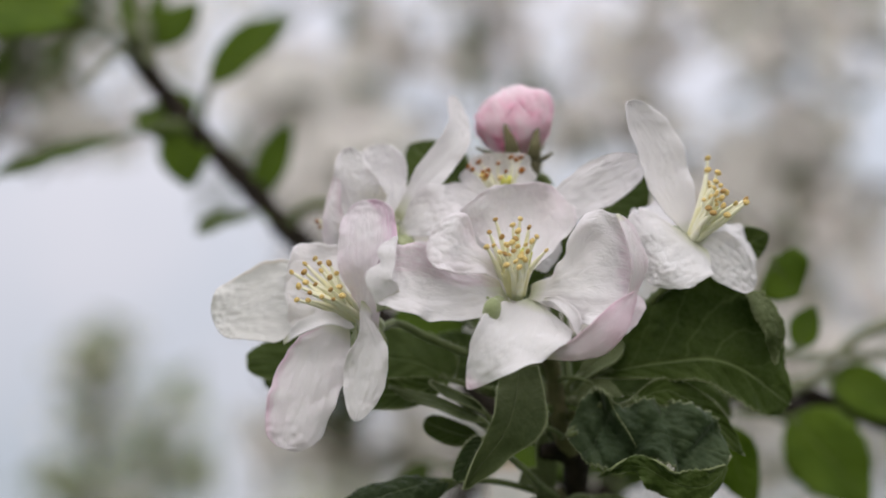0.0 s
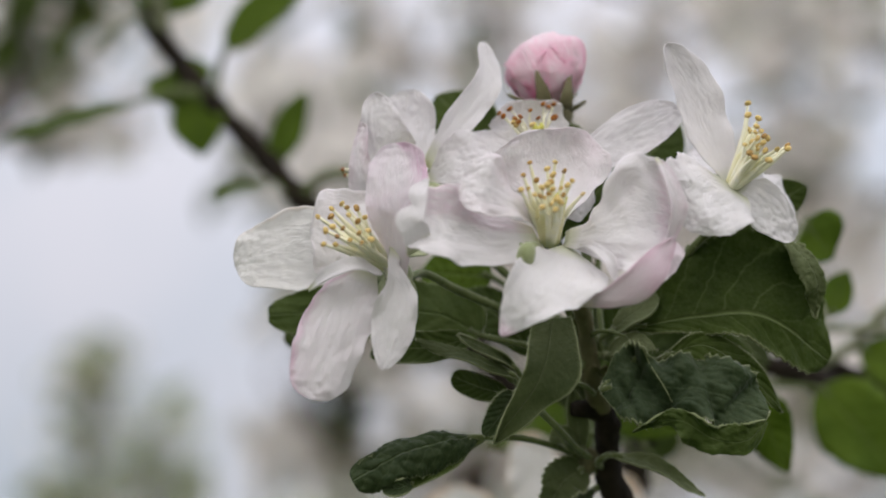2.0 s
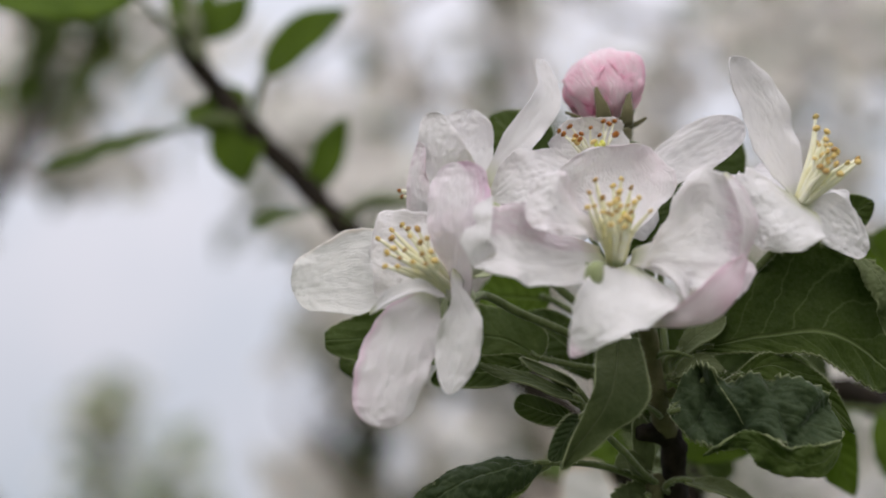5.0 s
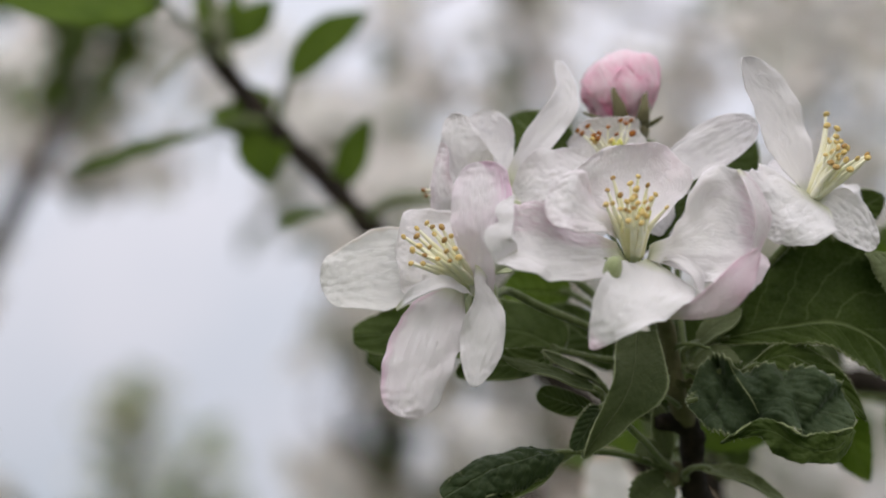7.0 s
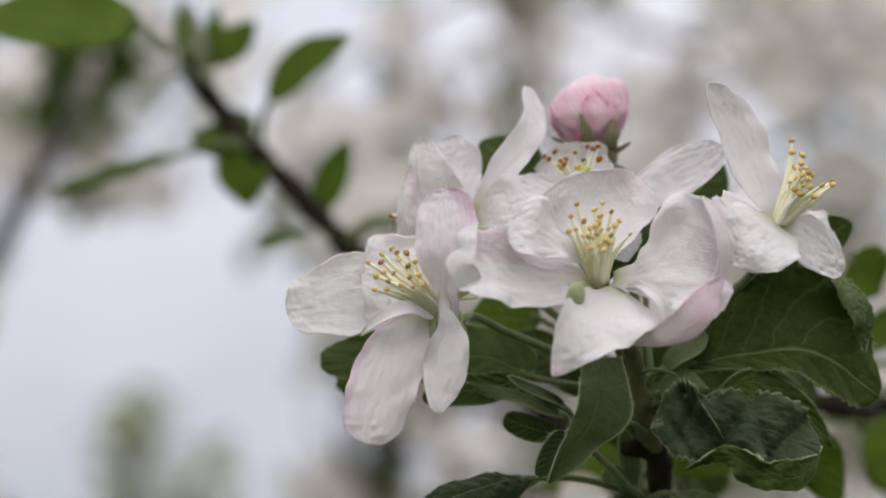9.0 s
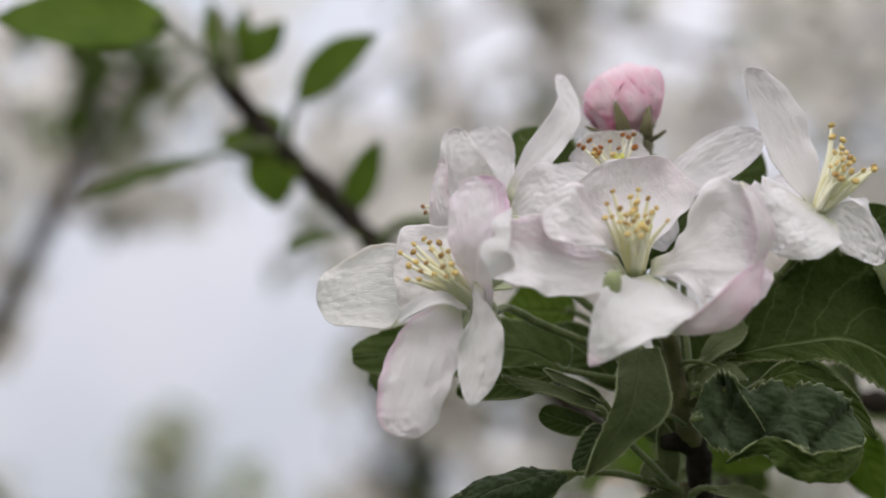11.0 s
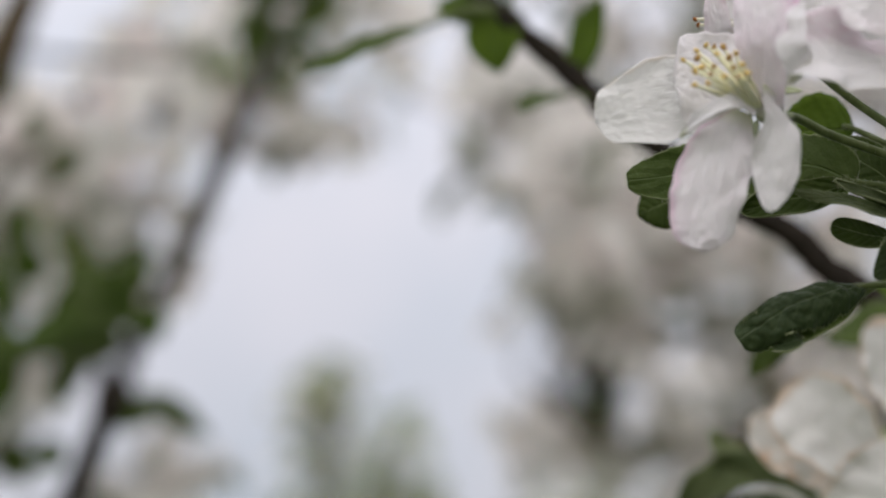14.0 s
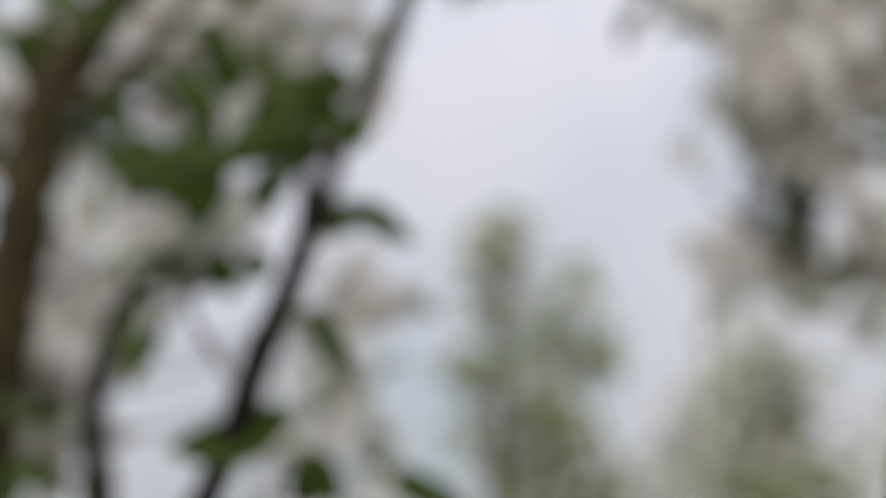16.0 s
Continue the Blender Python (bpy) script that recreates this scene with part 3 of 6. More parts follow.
petal(fl, [(29.6, 4, 1.9), (29.5, 8, 7.1), (28.8, 9.5, 11.9), (27.7, 7.5, 16.1)], 0, (0, -0.9, 0.45), (0, -0.97, 0.2), (0.2, 0.2, 0.2, 0.2), PETAL_FAINT, "", sides=((1.6, 4.2, 7.4, 9.9, 9.2), (1.4, 6.2, 9.9, 7.8, 4.9)), wave=1.2, cap=36)
broad = petal(fl, [(31.3, 2, -0.7), (35.3, -2, 0.2), (39.1, -4.5, 1), (43.4, -4.5, 1.4), (47.6, -2, 1.3)], 0, (-0.15, -0.85, 0.45), (0.1, -0.97, 0.15), (0.15, 0.3, 0.15, 0.3), PETAL_EDGE, "broad petal with a pink margin", sides=((1.3, 3.4, 9, 10.4, 5.6), (1.3, 3.6, 7.2, 9.3, 5.9)), wave=1.5, cap=21, seed=2.2, ragged=0.12, pleat=0.06, vee=0.13)
part("turned_margin", sheet([(43.9, -4.5, 11.8), (45.5, -6.5, 8.4), (46.4, -7, 3.7), (45.5, -6, -1.8)], 0, (0.3, -0.9, 0.1), (0.4, -0.85, 0), (0.2, 0.2, 0.5, 0.5), sides=((0.3, 1.5, 2, 0.7), (0.2, 0.7, 0.7, 0.4)), cap=24, nu=8, nv=26, wave=0.4, crumple=0.12), PETAL_BLUSH, broad, "faintly pink turned-back margin", 0.22)
part("folded_margin", sheet([(33.4, -6, -10.2), (37.6, -9.5, -7.8), (41.8, -10, -4.9), (46.7, -6, 0)], 0, (-0.1, -0.95, -0.1), (0.3, -0.9, 0), (-0.35, -0.35, 0.1, 0.1), sides=((0.2, 0.8, 1.5, 1.7, 0.5), (0.3, 2.3, 3.8, 3.3, 1)), cap=24, nu=10, nv=26, wave=0.6, crumple=0.12), PETAL_ROSE, broad, "pink back of the folded-over margin", 0.22)
part("curled_margin", sheet([(32.5, 0, -1.9), (35.3, -5, -1.8), (37.2, -7.5, -3.7), (38, -8, -6.6)], 0, (0, -0.8, 0.5), (0.4, -0.9, 0.1), (0.4, 0.4, 0.6, 0.6), sides=((0.3, 0.6, 0.8, 0.8, 0.4), (0.3, 0.7, 1.1, 1, 0.4)), cap=18, nu=6, nv=16, wave=0.5), PETAL, broad, "crumpled white fold at the petal base", 0.22)
petal(fl, [(31.4, 0, -1.8), (29.2, -8, -5.4), (26.2, -12, -9.2), (21.3, -12, -14.5)], 0, (0, -0.92, 0.3), (0, -1, 0.05), (0.2, 0.25, 0.2, 0.2), PETAL_TIP, "broad hanging petal with a pink tip", sides=((1, 8.3, 5.6, 2.9, 0.8), (0.8, 4.4, 5.6, 4.6, 1)), wave=0.9, cap=21, ragged=0.14)
add_heart(fl, (26.2, -3, -1.8), (0.15, -0.45, 0.83), [(30.7, 12, -7.1), (34.4, 16, -14.4), (36.9, 18, -17.3)], length=8.0, pistil=HEART, calyx=0.28, cup=2.1)
part("calyx", ball((24.9, -8, -3), (0.15, -0.45, 0.83), 1.45, 2.1), CUP, fl, "round pale green calyx")
add_stamens(fl, HEART, [(25.4, -3, 10.6), (24.4, -5, 8.7), (28.1, -2, 9.8), (29.2, -3, 10.8), (30.6, -3, 9.5), (24, -7, 6.5), (25.1, -6, 6.7), (25.9, -9, 5.8), (27.7, -9, 7.3),
                        (29.6, -10, 4.8), (30, -5, 6.9), (26.6, -11, 5.6), (33.1, -6, 6.1), (28.2, -11, 4.5), (26.4, -4, 8), (28, -8, 6), (28.7, -12, 3.7),
                        (31, -4, 7.4), (26.8, -12, 4), (28.9, -3, 8.9), (31.8, -3, 8.1), (27.3, -9, 5.4), (28.6, -8, 6.7), (29.3, -8, 5.6), (28.4, -6, 7.8), (30.2, -7, 5.9), (27, -8, 6.9), (29, -10, 5.2)], ANTHER, ANTHER_TAN, 0.35, 1.7)

# ---- flower facing left ----
fl = thing("apple_blossom", (5.9, 12, -6.6), "open white apple blossom with lilac-backed drooping petals", "flower", "blossoms of the cluster")
HEART = (4.7, 6, -5.4)
petal(fl, [(2.7, 8, -4.5), (-3.5, 9, -3.8), (-11, 10, -4.1), (-18.9, 8, -5.5)], 0, (-0.2, -0.9, 0.3), (0, -1, 0.1), (0.3, 0.2, 0.3, 0.2), PETAL_WORN, "broad white petal with a browned notch", sides=((0.7, 4, 5.6, 5.9, 3.8), (0.7, 5.2, 7.6, 5.6, 3.4)), wave=0.9, cap=36, ragged=0.12)
petal(fl, [(4.5, 6, -4.9), (1.6, 7, -2.9), (-2.1, 8, -1.5), (-7.2, 6, -1)], 0, (-0.3, -0.8, 0.3), (-0.2, -0.95, 0.2), (0.2, 0.2, 0.3, 0.4), PETAL, "", sides=((0.5, 2.5, 4.1, 5.5, 6.7), (0.5, 4.9, 7.3, 7.6, 6.7)), wave=0.9, cap=42)
petal(fl, [(6, 4, -7.6), (5.6, 1, -1.8), (5.6, -1, 4.3), (5.3, 2, 13.2)], 0, (-0.5, -0.85, 0.1), (-0.1, -1, 0.1), (0.2, 0.35, 0.4, 0.3), PETAL_LILAC, "upright lilac-pink petal", sides=((1.8, 2.4, 3.6, 4.3, 3.1), (2, 2.7, 3.1, 5.4, 4.3)), wave=0.8, cap=21)
droop = petal(fl, [(2.1, 4, -6), (-1.5, 0, -11.1), (-3.7, -2, -16.9), (-6.3, -3.5, -25.1)], 0, (-0.2, -0.9, 0.3), (-0.1, -1, -0.1), (0.3, -0.1, -0.3, -0.2), PETAL_PINK, "drooping petal with a lilac back", sides=((1.2, 4.7, 5.5, 5.2, 3.5), (1.4, 4.3, 5, 5, 3.5)), wave=1.0, cap=27, pleat=0.06)
part("curled_margin", sheet([(-7, 1, -9.1), (-3.7, -2.5, -6.5), (-0.3, -3, -5), (3.8, 1, -6.5)], 0, (-0.2, -0.8, 0.5), (0.2, -0.9, 0.4), (0.5, 0.5, 0.3, 0.3), sides=((0.3, 1.1, 1.1, 1, 0.5), (0.4, 1, 1.5, 1.3, 0.6)), cap=21, nu=6, nv=20, wave=0.6), PETAL, droop, "white rolled upper edge", 0.22)
petal(fl, [(5.8, 1.5, -2.7), (5.5, 0, -5.5), (6.4, -1.5, -8.9), (5.7, -3, -13.9), (4.5, -4, -20.6)], 0, (0.4, -0.9, 0.2), (-0.1, -1, 0.1), (0.25, 0.25, 0.25, 0.25), PETAL, "narrow twisted petal", sides=((1.4, 1.3, 2.6, 3.6, 2.4), (1, 0.7, 2.4, 3.4, 2.2)), wave=1.1, cap=12, ragged=0.14)
add_heart(fl, HEART, (-0.75, -0.45, 0.45), [(10.4, 14, -6.7), (16, 18, -9.5), (24.4, 20, -13), (37.1, 19, -19.1)])
add_stamens(fl, HEART, [(-6, 2, 1.8), (-4, 3, 3.1), (-2.5, 4, 3.9), (-0.2, 2, 3.3), (-4, 1, 1.9), (-1.3, -0, 2.2), (-3.6, -1, 0.4), (-4.6, -2, -0.2), (-4.8, -3, -2.2), (-3, -4, -2.2),
                        (-2, -3, 0.2), (0.2, -3, 1.3), (-2.7, -5, -1), (-0.8, -6, -1.5), (0.5, -6, -0.4), (1.2, -2, 1.9), (1.8, -5, 0), (1, -7, -1.8), (-1.6, 1, 3.3), (2.3, -6, -1.3)], ANTHER, ANTHER_TAN, 0.5, 1.3)

# ---- flower facing right ----
fl = thing("apple_blossom", (56.3, 10, 6.7), "open white apple blossom with long yellow stamens", "flower", "blossoms of the cluster")
HEART = (57.1, 6, 8.1)
petal(fl, [(57.5, 8, 8.2), (54.5, 9, 15), (51.3, 9, 21.9), (46.1, 6, 29.5)], 0, (0.4, -0.85, 0.2), (0.3, -0.95, 0), (0.3, 0.3, 0.6, 1.1), PETAL_SHADED, "", sides=((0.9, 4.5, 5.1, 4.4, 2.8), (0.6, 2.6, 4.4, 4.7, 2.1)), crumple=0.1, pleat=0.02, wave=0.9, cap=21)
petal(fl, [(57.4, 5, 7.7), (53.9, 0, 5.8), (51, -2, 4), (48.4, -1, 2.3)], 0, (0.15, -0.85, 0.5), (0, -1, 0.1), (0.2, 0.25, 0.25, 0.3), PETAL, "broad crumpled petal", sides=((2.3, 6.3, 5.6, 4, 1.6), (0.9, 8, 9.4, 8.5, 5.4)), wave=1.2, crumple=0.22, cap=24, ragged=0.16, pleat=0.05)
petal(fl, [(58.1, 6, 7.9), (60.5, 5, 6.3), (63.6, 5, 3.8), (67, 6, 0.4)], 0, (-0.1, -0.9, 0.3), (0.1, -1, 0.1), (0.2, 0.2, 0.3, 0.3), PETAL, "", sides=((0.5, 3, 3.5, 2.6, 1.4), (0.7, 2.5, 3.7, 3.5, 1.9)), wave=0.9, crumple=0.26, cap=27, pleat=0.09)
petal(fl, [(58.4, 9, 8), (63.1, 13, 7.6), (66.5, 16, 6.4), (69.7, 20, 4.6)], 9.0, (0.2, -0.8, 0.5), None, (0.2, 0.2, 0.2, 0.2), PETAL)
petal(fl, [(57, 9, 8), (55.3, 14, 9.9), (53.3, 18, 11.9), (51.3, 22, 13)], 9.0, (0.2, -0.8, 0.5), None, (0.2, 0.2, 0.2, 0.2), PETAL)
add_heart(fl, HEART, (0.55, -0.35, 0.75), [(56.7, 12, 3.6), (51.5, 18, -3.6), (41.8, 20, -14.6), (37.5, 19, -19.1)])
add_stamens(fl, HEART, [(59.2, 6, 20.8), (58.9, 4, 18.9), (60.7, 5, 18.5), (59.9, 2, 17.1), (59.5, 7, 16.9), (59.2, 3, 16.3), (57.8, -0, 14.2), (59.8, 1, 15.3), (60.4, -1, 14.5), (60.5, -2, 13.3),
                        (63.1, 2, 13.7), (65, 4, 14.4), (64.9, 3, 13.9), (58.8, -3, 12.2), (58.9, -0, 14.6), (61, 4, 16.5), (61.1, -2, 11.9), (58.2, -2, 12.9), (61.8, 3, 15.4), (59.4, 0, 16.1), (60.2, 1, 14.1), (59.6, -1, 13.5), (60.9, 1, 15.6), (59.3, -2, 15)], ANTHER, ANTHER_TAN, 0.15, 1.3)

# ---- rear flower, facing up and left ----
fl = thing("apple_blossom", (11.2, 22, 7), "open white apple blossom seen from behind its neighbours", "flower", "blossoms of the cluster")
HEART = (9.6, 18, 8.1)
petal(fl, [(8.8, 19, 9.6), (8.1, 21, 14.6), (7.4, 22, 18.3), (6.3, 22, 22.4)], 0, (0, -1, 0.2), None, (0.2, 0.2, 0.2, 0.2), PETAL, "", sides=((1.8, 4.6, 4.6, 4.1, 2.8), (1.3, 3.3, 3.9, 4.1, 2.8)), cap=21)
petal(fl, [(4.9, 18, 8.7), (3.1, 17, 12.7), (2.4, 16, 16.8), (1.9, 17, 21.5)], 0, (-0.1, -0.85, 0.5), None, (0.2, 0.3, 0.2, 0.2), PETAL, "", sides=((1.9, 3.3, 3.1, 2.6, 1.9), (2.2, 5.2, 5.2, 3.8, 2.2)), cap=18)
petal(fl, [(1.4, 17, 4.4), (-0, 15, 8), (-0.6, 15, 11.8), (-0, 16, 16.8)], 0, (-0.3, -0.95, 0.1), None, (0.2, 0.3, 0.2, 0.3), PETAL_BLUSH, "narrow petal with a faint blush", sides=((2.4, 2.6, 1.7, 1.2, 0.8), (2.3, 2.1, 1.9, 1.7, 0.8)), cap=27)
petal(fl, [(10.3, 18, 10.2), (14.9, 17, 16.6), (18.6, 18, 21.7), (20, 20, 25.9), (18.8, 22, 30.8)], 0, (-0.4, -0.9, 0.1), (0.5, -0.85, 0), (0.3, 0.4, 0.4, 0.6), PETAL, "narrow upright petal", sides=((1.1, 2.4, 2.8, 2.2, 1.3), (1.1, 2.4, 2.5, 2.1, 1.3)), wave=0.4, cap=24)
petal(fl, [(10.5, 17, 8), (13.6, 15, 10.1), (16.6, 15, 11.9), (19.9, 16, 13.6)], 8.5, (0.1, -0.95, 0.3), None, (0.2, 0.3, 0.2, 0.3), PETAL, crumple=0.12)
add_heart(fl, HEART, (-0.6, -0.4, 0.6), [(12.7, 26, 3.8), (20.2, 26, -3.7), (31, 22, -12.9), (37.2, 19, -19.1)])
add_stamens(fl, HEART, [(-3.1, 20, 9.5), (-2.7, 20, 8.6)], ANTHER_RUST)

# ---- rear flower with spent anthers ----
fl = thing("apple_blossom", (28.9, 24, 10.3), "white apple blossom with rust-brown spent anthers", "flower", "blossoms of the cluster")
HEART = (28.2, 20, 12.9)
petal(fl, [(26.7, 20, 12.9), (26.7, 22, 15.7), (26.6, 22, 18.5), (26.2, 20, 21.4)], 0, (0, -0.95, 0.3), (0, -1, 0), (0.3, 0.3, 0.3, 0.3), PETAL, "", sides=((2.8, 5.3, 6.3, 5.9, 4), (2.8, 5.3, 6.1, 5.9, 4.2)), cap=21)
petal(fl, [(32, 18, 10.5), (37.7, 17, 13.1), (43.2, 16, 16.5), (50.1, 16, 20.5)], 0, (0.1, -0.85, 0.5), (0.1, -0.95, 0.2), (0.4, 0.4, 0.3, 0.3), PETAL, "long petal with a brown fleck", sides=((1.5, 2.8, 4, 3.8, 1.9), (1.7, 2.8, 3.8, 4, 2.3)), cap=27, pleat=0.06)
petal(fl, [(26.9, 18, 12.1), (24.1, 17, 11.8), (19.6, 17, 12.7), (14.9, 17, 12.7)], 8.0, (-0.1, -0.9, 0.4), None, (0.3, 0.3, 0.3, 0.3), PETAL, crumple=0.12)
petal(fl, [(27.2, 16, 11.3), (25.7, 14, 9), (23.9, 14, 6.3), (22.1, 15, 3.6)], 10.0, (0, -0.9, 0.4), None, (0.3, 0.3, 0.3, 0.3), PETAL, crumple=0.12)
petal(fl, [(28.6, 16, 11.3), (30.5, 13, 9), (33.6, 13, 6.7), (36.6, 15, 4.5)], 9.0, (0, -0.9, 0.4), None, (0.3, 0.3, 0.3, 0.3), PETAL, crumple=0.12)
add_heart(fl, HEART, (-0.05, -0.45, 0.88), [(30.5, 26, 3.8), (34, 24, -7.4), (36.8, 20, -18.3)], 5, 5.0)
add_stamens(fl, HEART, [(21.7, 18, 19), (22.3, 17, 18.5), (23.4, 19, 19.8), (24.1, 15, 18.1), (24.9, 15, 18.4), (26.6, 18, 19.6), (27.8, 16, 18.3), (28.7, 19, 20.7), (29.6, 19, 20.3), (30.4, 19, 20.7),
                        (30.4, 17, 18.5), (24.6, 14, 17.5)], ANTHER_RUST, thin=0.4)
add_stamens(fl, HEART, [(23.8, 15, 17.5), (24.3, 15, 17), (24, 15.5, 18.1), (26.8, 15, 17.2)], ANTHER, thin=0.4)

# ---- bud ----
bud = thing("apple_bud", (33.2, 30, 18), "closed rose-pink apple blossom bud", "flower bud", "blossoms of the cluster")
BC, BAX = V((29.9, 29, 26.1)), Vector((-0.28, -0.1, 0.95)).normalized()
bside = BAX.cross(Vector((0, 1, 0))).normalized()
bfront = BAX.cross(bside)
part("bud_core", ball(BC - BAX * 0.5, BAX, 5.0, 5.4, 0, 16, 10), PETAL_BUD, bud)
for k in range(5):
    q = Matrix.Rotation(2 * math.pi * k / 5 + 0.5, 3, BAX)
    d = q @ bside
    out = 1.03 if k == 1 else 1.0
    pts = [BC - BAX * 5.8 + d * 1.0, BC - BAX * 2.6 + d * 5.1 * out, BC + BAX * 1.6 + d * 5.9 * out, BC + BAX * 5.6 * out + d * 3.5, BC + BAX * 6.5 * out - d * 0.8]
    part("petal", sheet(pts, 15.0 if k == 1 else 11.0, d, d * 0.5 + BAX, (-0.9, -0.8, -0.9, -0.8), petal_outline, (0.7, 2.4), 12, 26, 0.9, 0.3, seed=k, crumple=0.2, ragged=0.1), PETAL_BUD, bud, "", 0.25)
for a in (222, 292):
    d = Matrix.Rotation(math.radians(a), 3, BAX) @ bside
    pts = [BC - BAX * 6.8 + d * 1.2, BC - BAX * 3.8 + d * 5.2, BC - BAX * 0.6 + d * 6.1, BC + BAX * 1.0 + d * 6.5]
    part("sepal", sheet(pts, 2.5, d, d, (-0.3, -0.5, -0.3, -0.5), leaf_outline, (0.3, 0.8), 3, 10, 0.1), STALK, bud, "", 0.25)
part("sepal", sheet([(29.4, 23, 20.3), (28.7, 21.8, 22.9), (28, 22, 25.1), (27.8, 23, 27)], 0, (-0.2, -1, 0), None, (-0.5, -0.4, -0.5, -0.4), sides=((1.7, 1, 0.5, 0.1), (1.5, 1.1, 0.5, 0.1)), nu=5, nv=16, wave=0.3), SEPAL, bud, "olive pointed sepal", 0.25)
part("sepal", sheet([(32.8, 23.5, 20.2), (33, 22.5, 22.7), (33.3, 23.5, 25), (33.8, 25.5, 27.6)], 0, (0.3, -1, 0), None, (-0.5, -0.4, -0.5, -0.4), sides=((1.5, 1.2, 0.5, 0.1), (1.3, 0.8, 0.5, 0.1)), nu=5, nv=16, wave=0.3), SEPAL, bud, "olive pointed sepal", 0.25)
part("sepal_tip", tube(bmesh.new(), [(26.2, 24, 21.2), (24.7, 22.5, 21.6), (23, 22, 22.3)], 0.5, 0.2, 10, 8, 0.2), SHOOT, bud, "brown recurved sepal tip")
part("sepal_tip", tube(bmesh.new(), [(33.7, 25, 20.3), (34.7, 24, 20.8), (35.9, 23, 21.6)], 0.5, 0.2, 10, 8, 0.2), SHOOT, bud, "brown recurved sepal tip")
cup_ = ball(BC - BAX * 6.9, BAX, 2.9, 2.5)
down(cup_, bud, 260, 0.45, False)
part("receptacle", cup_, SEPAL, bud, "downy grey-green calyx cup")
part("flower_stalk", tube(bmesh.new(), [BC - BAX * 8.8, (35.3, 29, 16.9), (35.9, 28, 12.3), (36.8, 27, 1.9), (37.1, 24, -11.1), (37.4, 19, -19.1)], 0.9, 0.95, 18, 10), STALK, bud)

# ---- leaves of the cluster ----
GL = "leaves of the cluster"
NODE = (39.1, 18, -19)
broad_leaf = leaf("apple_leaf", [(43.4, 17, -14.8), (53.6, 14.5, -12.7), (64.1, 13, -12.3), (75.5, 18, -19.3)], 20, (-0.05, -0.9, 0.35), (-0.1, -0.9, 0.3), (0.2, 0.4, 0.1, 0.7), LEAF,
     "large dark green apple leaf with pale veins", [NODE, (41.7, 18, -17.3)], 24, GL, "leaf", 2, wave=1.5, sides=((0.6, 8.2, 13.2, 14.2, 10.2, 2.6), (0.4, 2.2, 3.3, 4.2, 4.9, 3.6)), cap=27, tooth=0.12, ragged=0.1, crumple=0.12)
part("curled_margin", sheet([(67.4, 13, -0.3), (69.9, 10.5, -3.2), (71.8, 11, -7.1), (72, 14, -11.7)], 0, (0, -0.75, 0.65), None, (-0.2, -0.2, 0.3, 0.3), leaf_outline, (), 8, 72, 0.8, 0.3, 14, 0.14, 1.0, crumple=0.2, ragged=0.2, sides=((0.5, 1.4, 1.3, 0.4), (0.9, 2.1, 2.3, 0.5)), cap=24), LEAF_DOWNY, broad_leaf, "paler curled and toothed margin", 0.3)
curled = leaf("apple_leaf", [(38.3, 9, -23.6), (44.3, 7, -22.9), (53.7, 5.5, -23.1), (63.8, 7, -26.7)], 25, (0.1, -0.92, 0.35), (0.1, -0.95, 0.2), (0.3, 0.5, -0.3, -0.5), LEAF_QUILT,
              "curled dark apple leaf with a crinkled downy edge", [NODE, (41.9, 15, -20.1), (44.5, 13, -18.7)], 22, GL, "leaf", 2, rib=False, creases=((0.37, 0.16, 3.0, 0.08), (0.14, 0.2, 1.4, 0.05), (0.24, -0.16, 1.0, 0.03), (0.56, -0.14, 1.4, 0.05), (0.7, 0.1, 1.3, 0.04), (0.85, -0.1, 1.2, 0.04)), wave=2.6, freq=0.26, crumple=0.24, sides=((1.3, 7.7, 4.4, 6.1, 6.3, 3.7), (1.3, 5.7, 5.9, 3.9, 6.1, 5.2)), cap=27, tooth=0.13, ragged=0.12, seed=3.4, nu=40)
part("vein", tube(bmesh.new(), laid(curled, [(44.2, 6, -17.1), (45.7, 5, -20.1), (47.4, 4.5, -22.7), (49.1, 4.2, -25.6)], 0.05), 0.16, 0.1, 20, 6, 0.2), LEAF_UNDER, curled, "pale downy vein in its crease")
part("rolled_margin", sheet([(62.6, 2, -27.5), (59.3, 0, -30.3), (54.2, -0.5, -30), (50, -0.5, -27.7), (46.8, 1, -27.6), (42.7, 5, -30)], 0, (0, -0.95, -0.1), (0, -0.95, 0), (0.9, 0.9, -0.4, -0.4), leaf_outline, (), 10, 80, 1.2, 0.3, 20, 0.09, 2.0, crumple=0.25, ragged=0.4, ruffle=(1.2, 2.4), sides=((0.4, 2.1, 2.6, 2.1, 0.9, 0.3), (0.4, 3.5, 2.2, 2.1, 1.2, 0.3)), cap=27), LEAF_ROLL, curled, "bright green underside of the rolled margin", 0.3)
leaf("apple_leaf", [(48.3, 12.5, -18.9), (54.6, 12.5, -16.9), (60.7, 12, -20.6), (67, 12, -26.9)], 8, (0, -0.9, 0.4), (0, -0.9, 0.4), (0.3, 0.3, 0.3, 0.3), LEAF,
     "green apple leaf with a finely toothed edge", [NODE, (44.8, 18, -21.2)], 32, GL, "leaf", 2, tooth=0.16, sides=((0.4, 1.9, 2.5, 2.1, 0.5), (0.4, 2.5, 2.5, 2.1, 0.5)), cap=27)
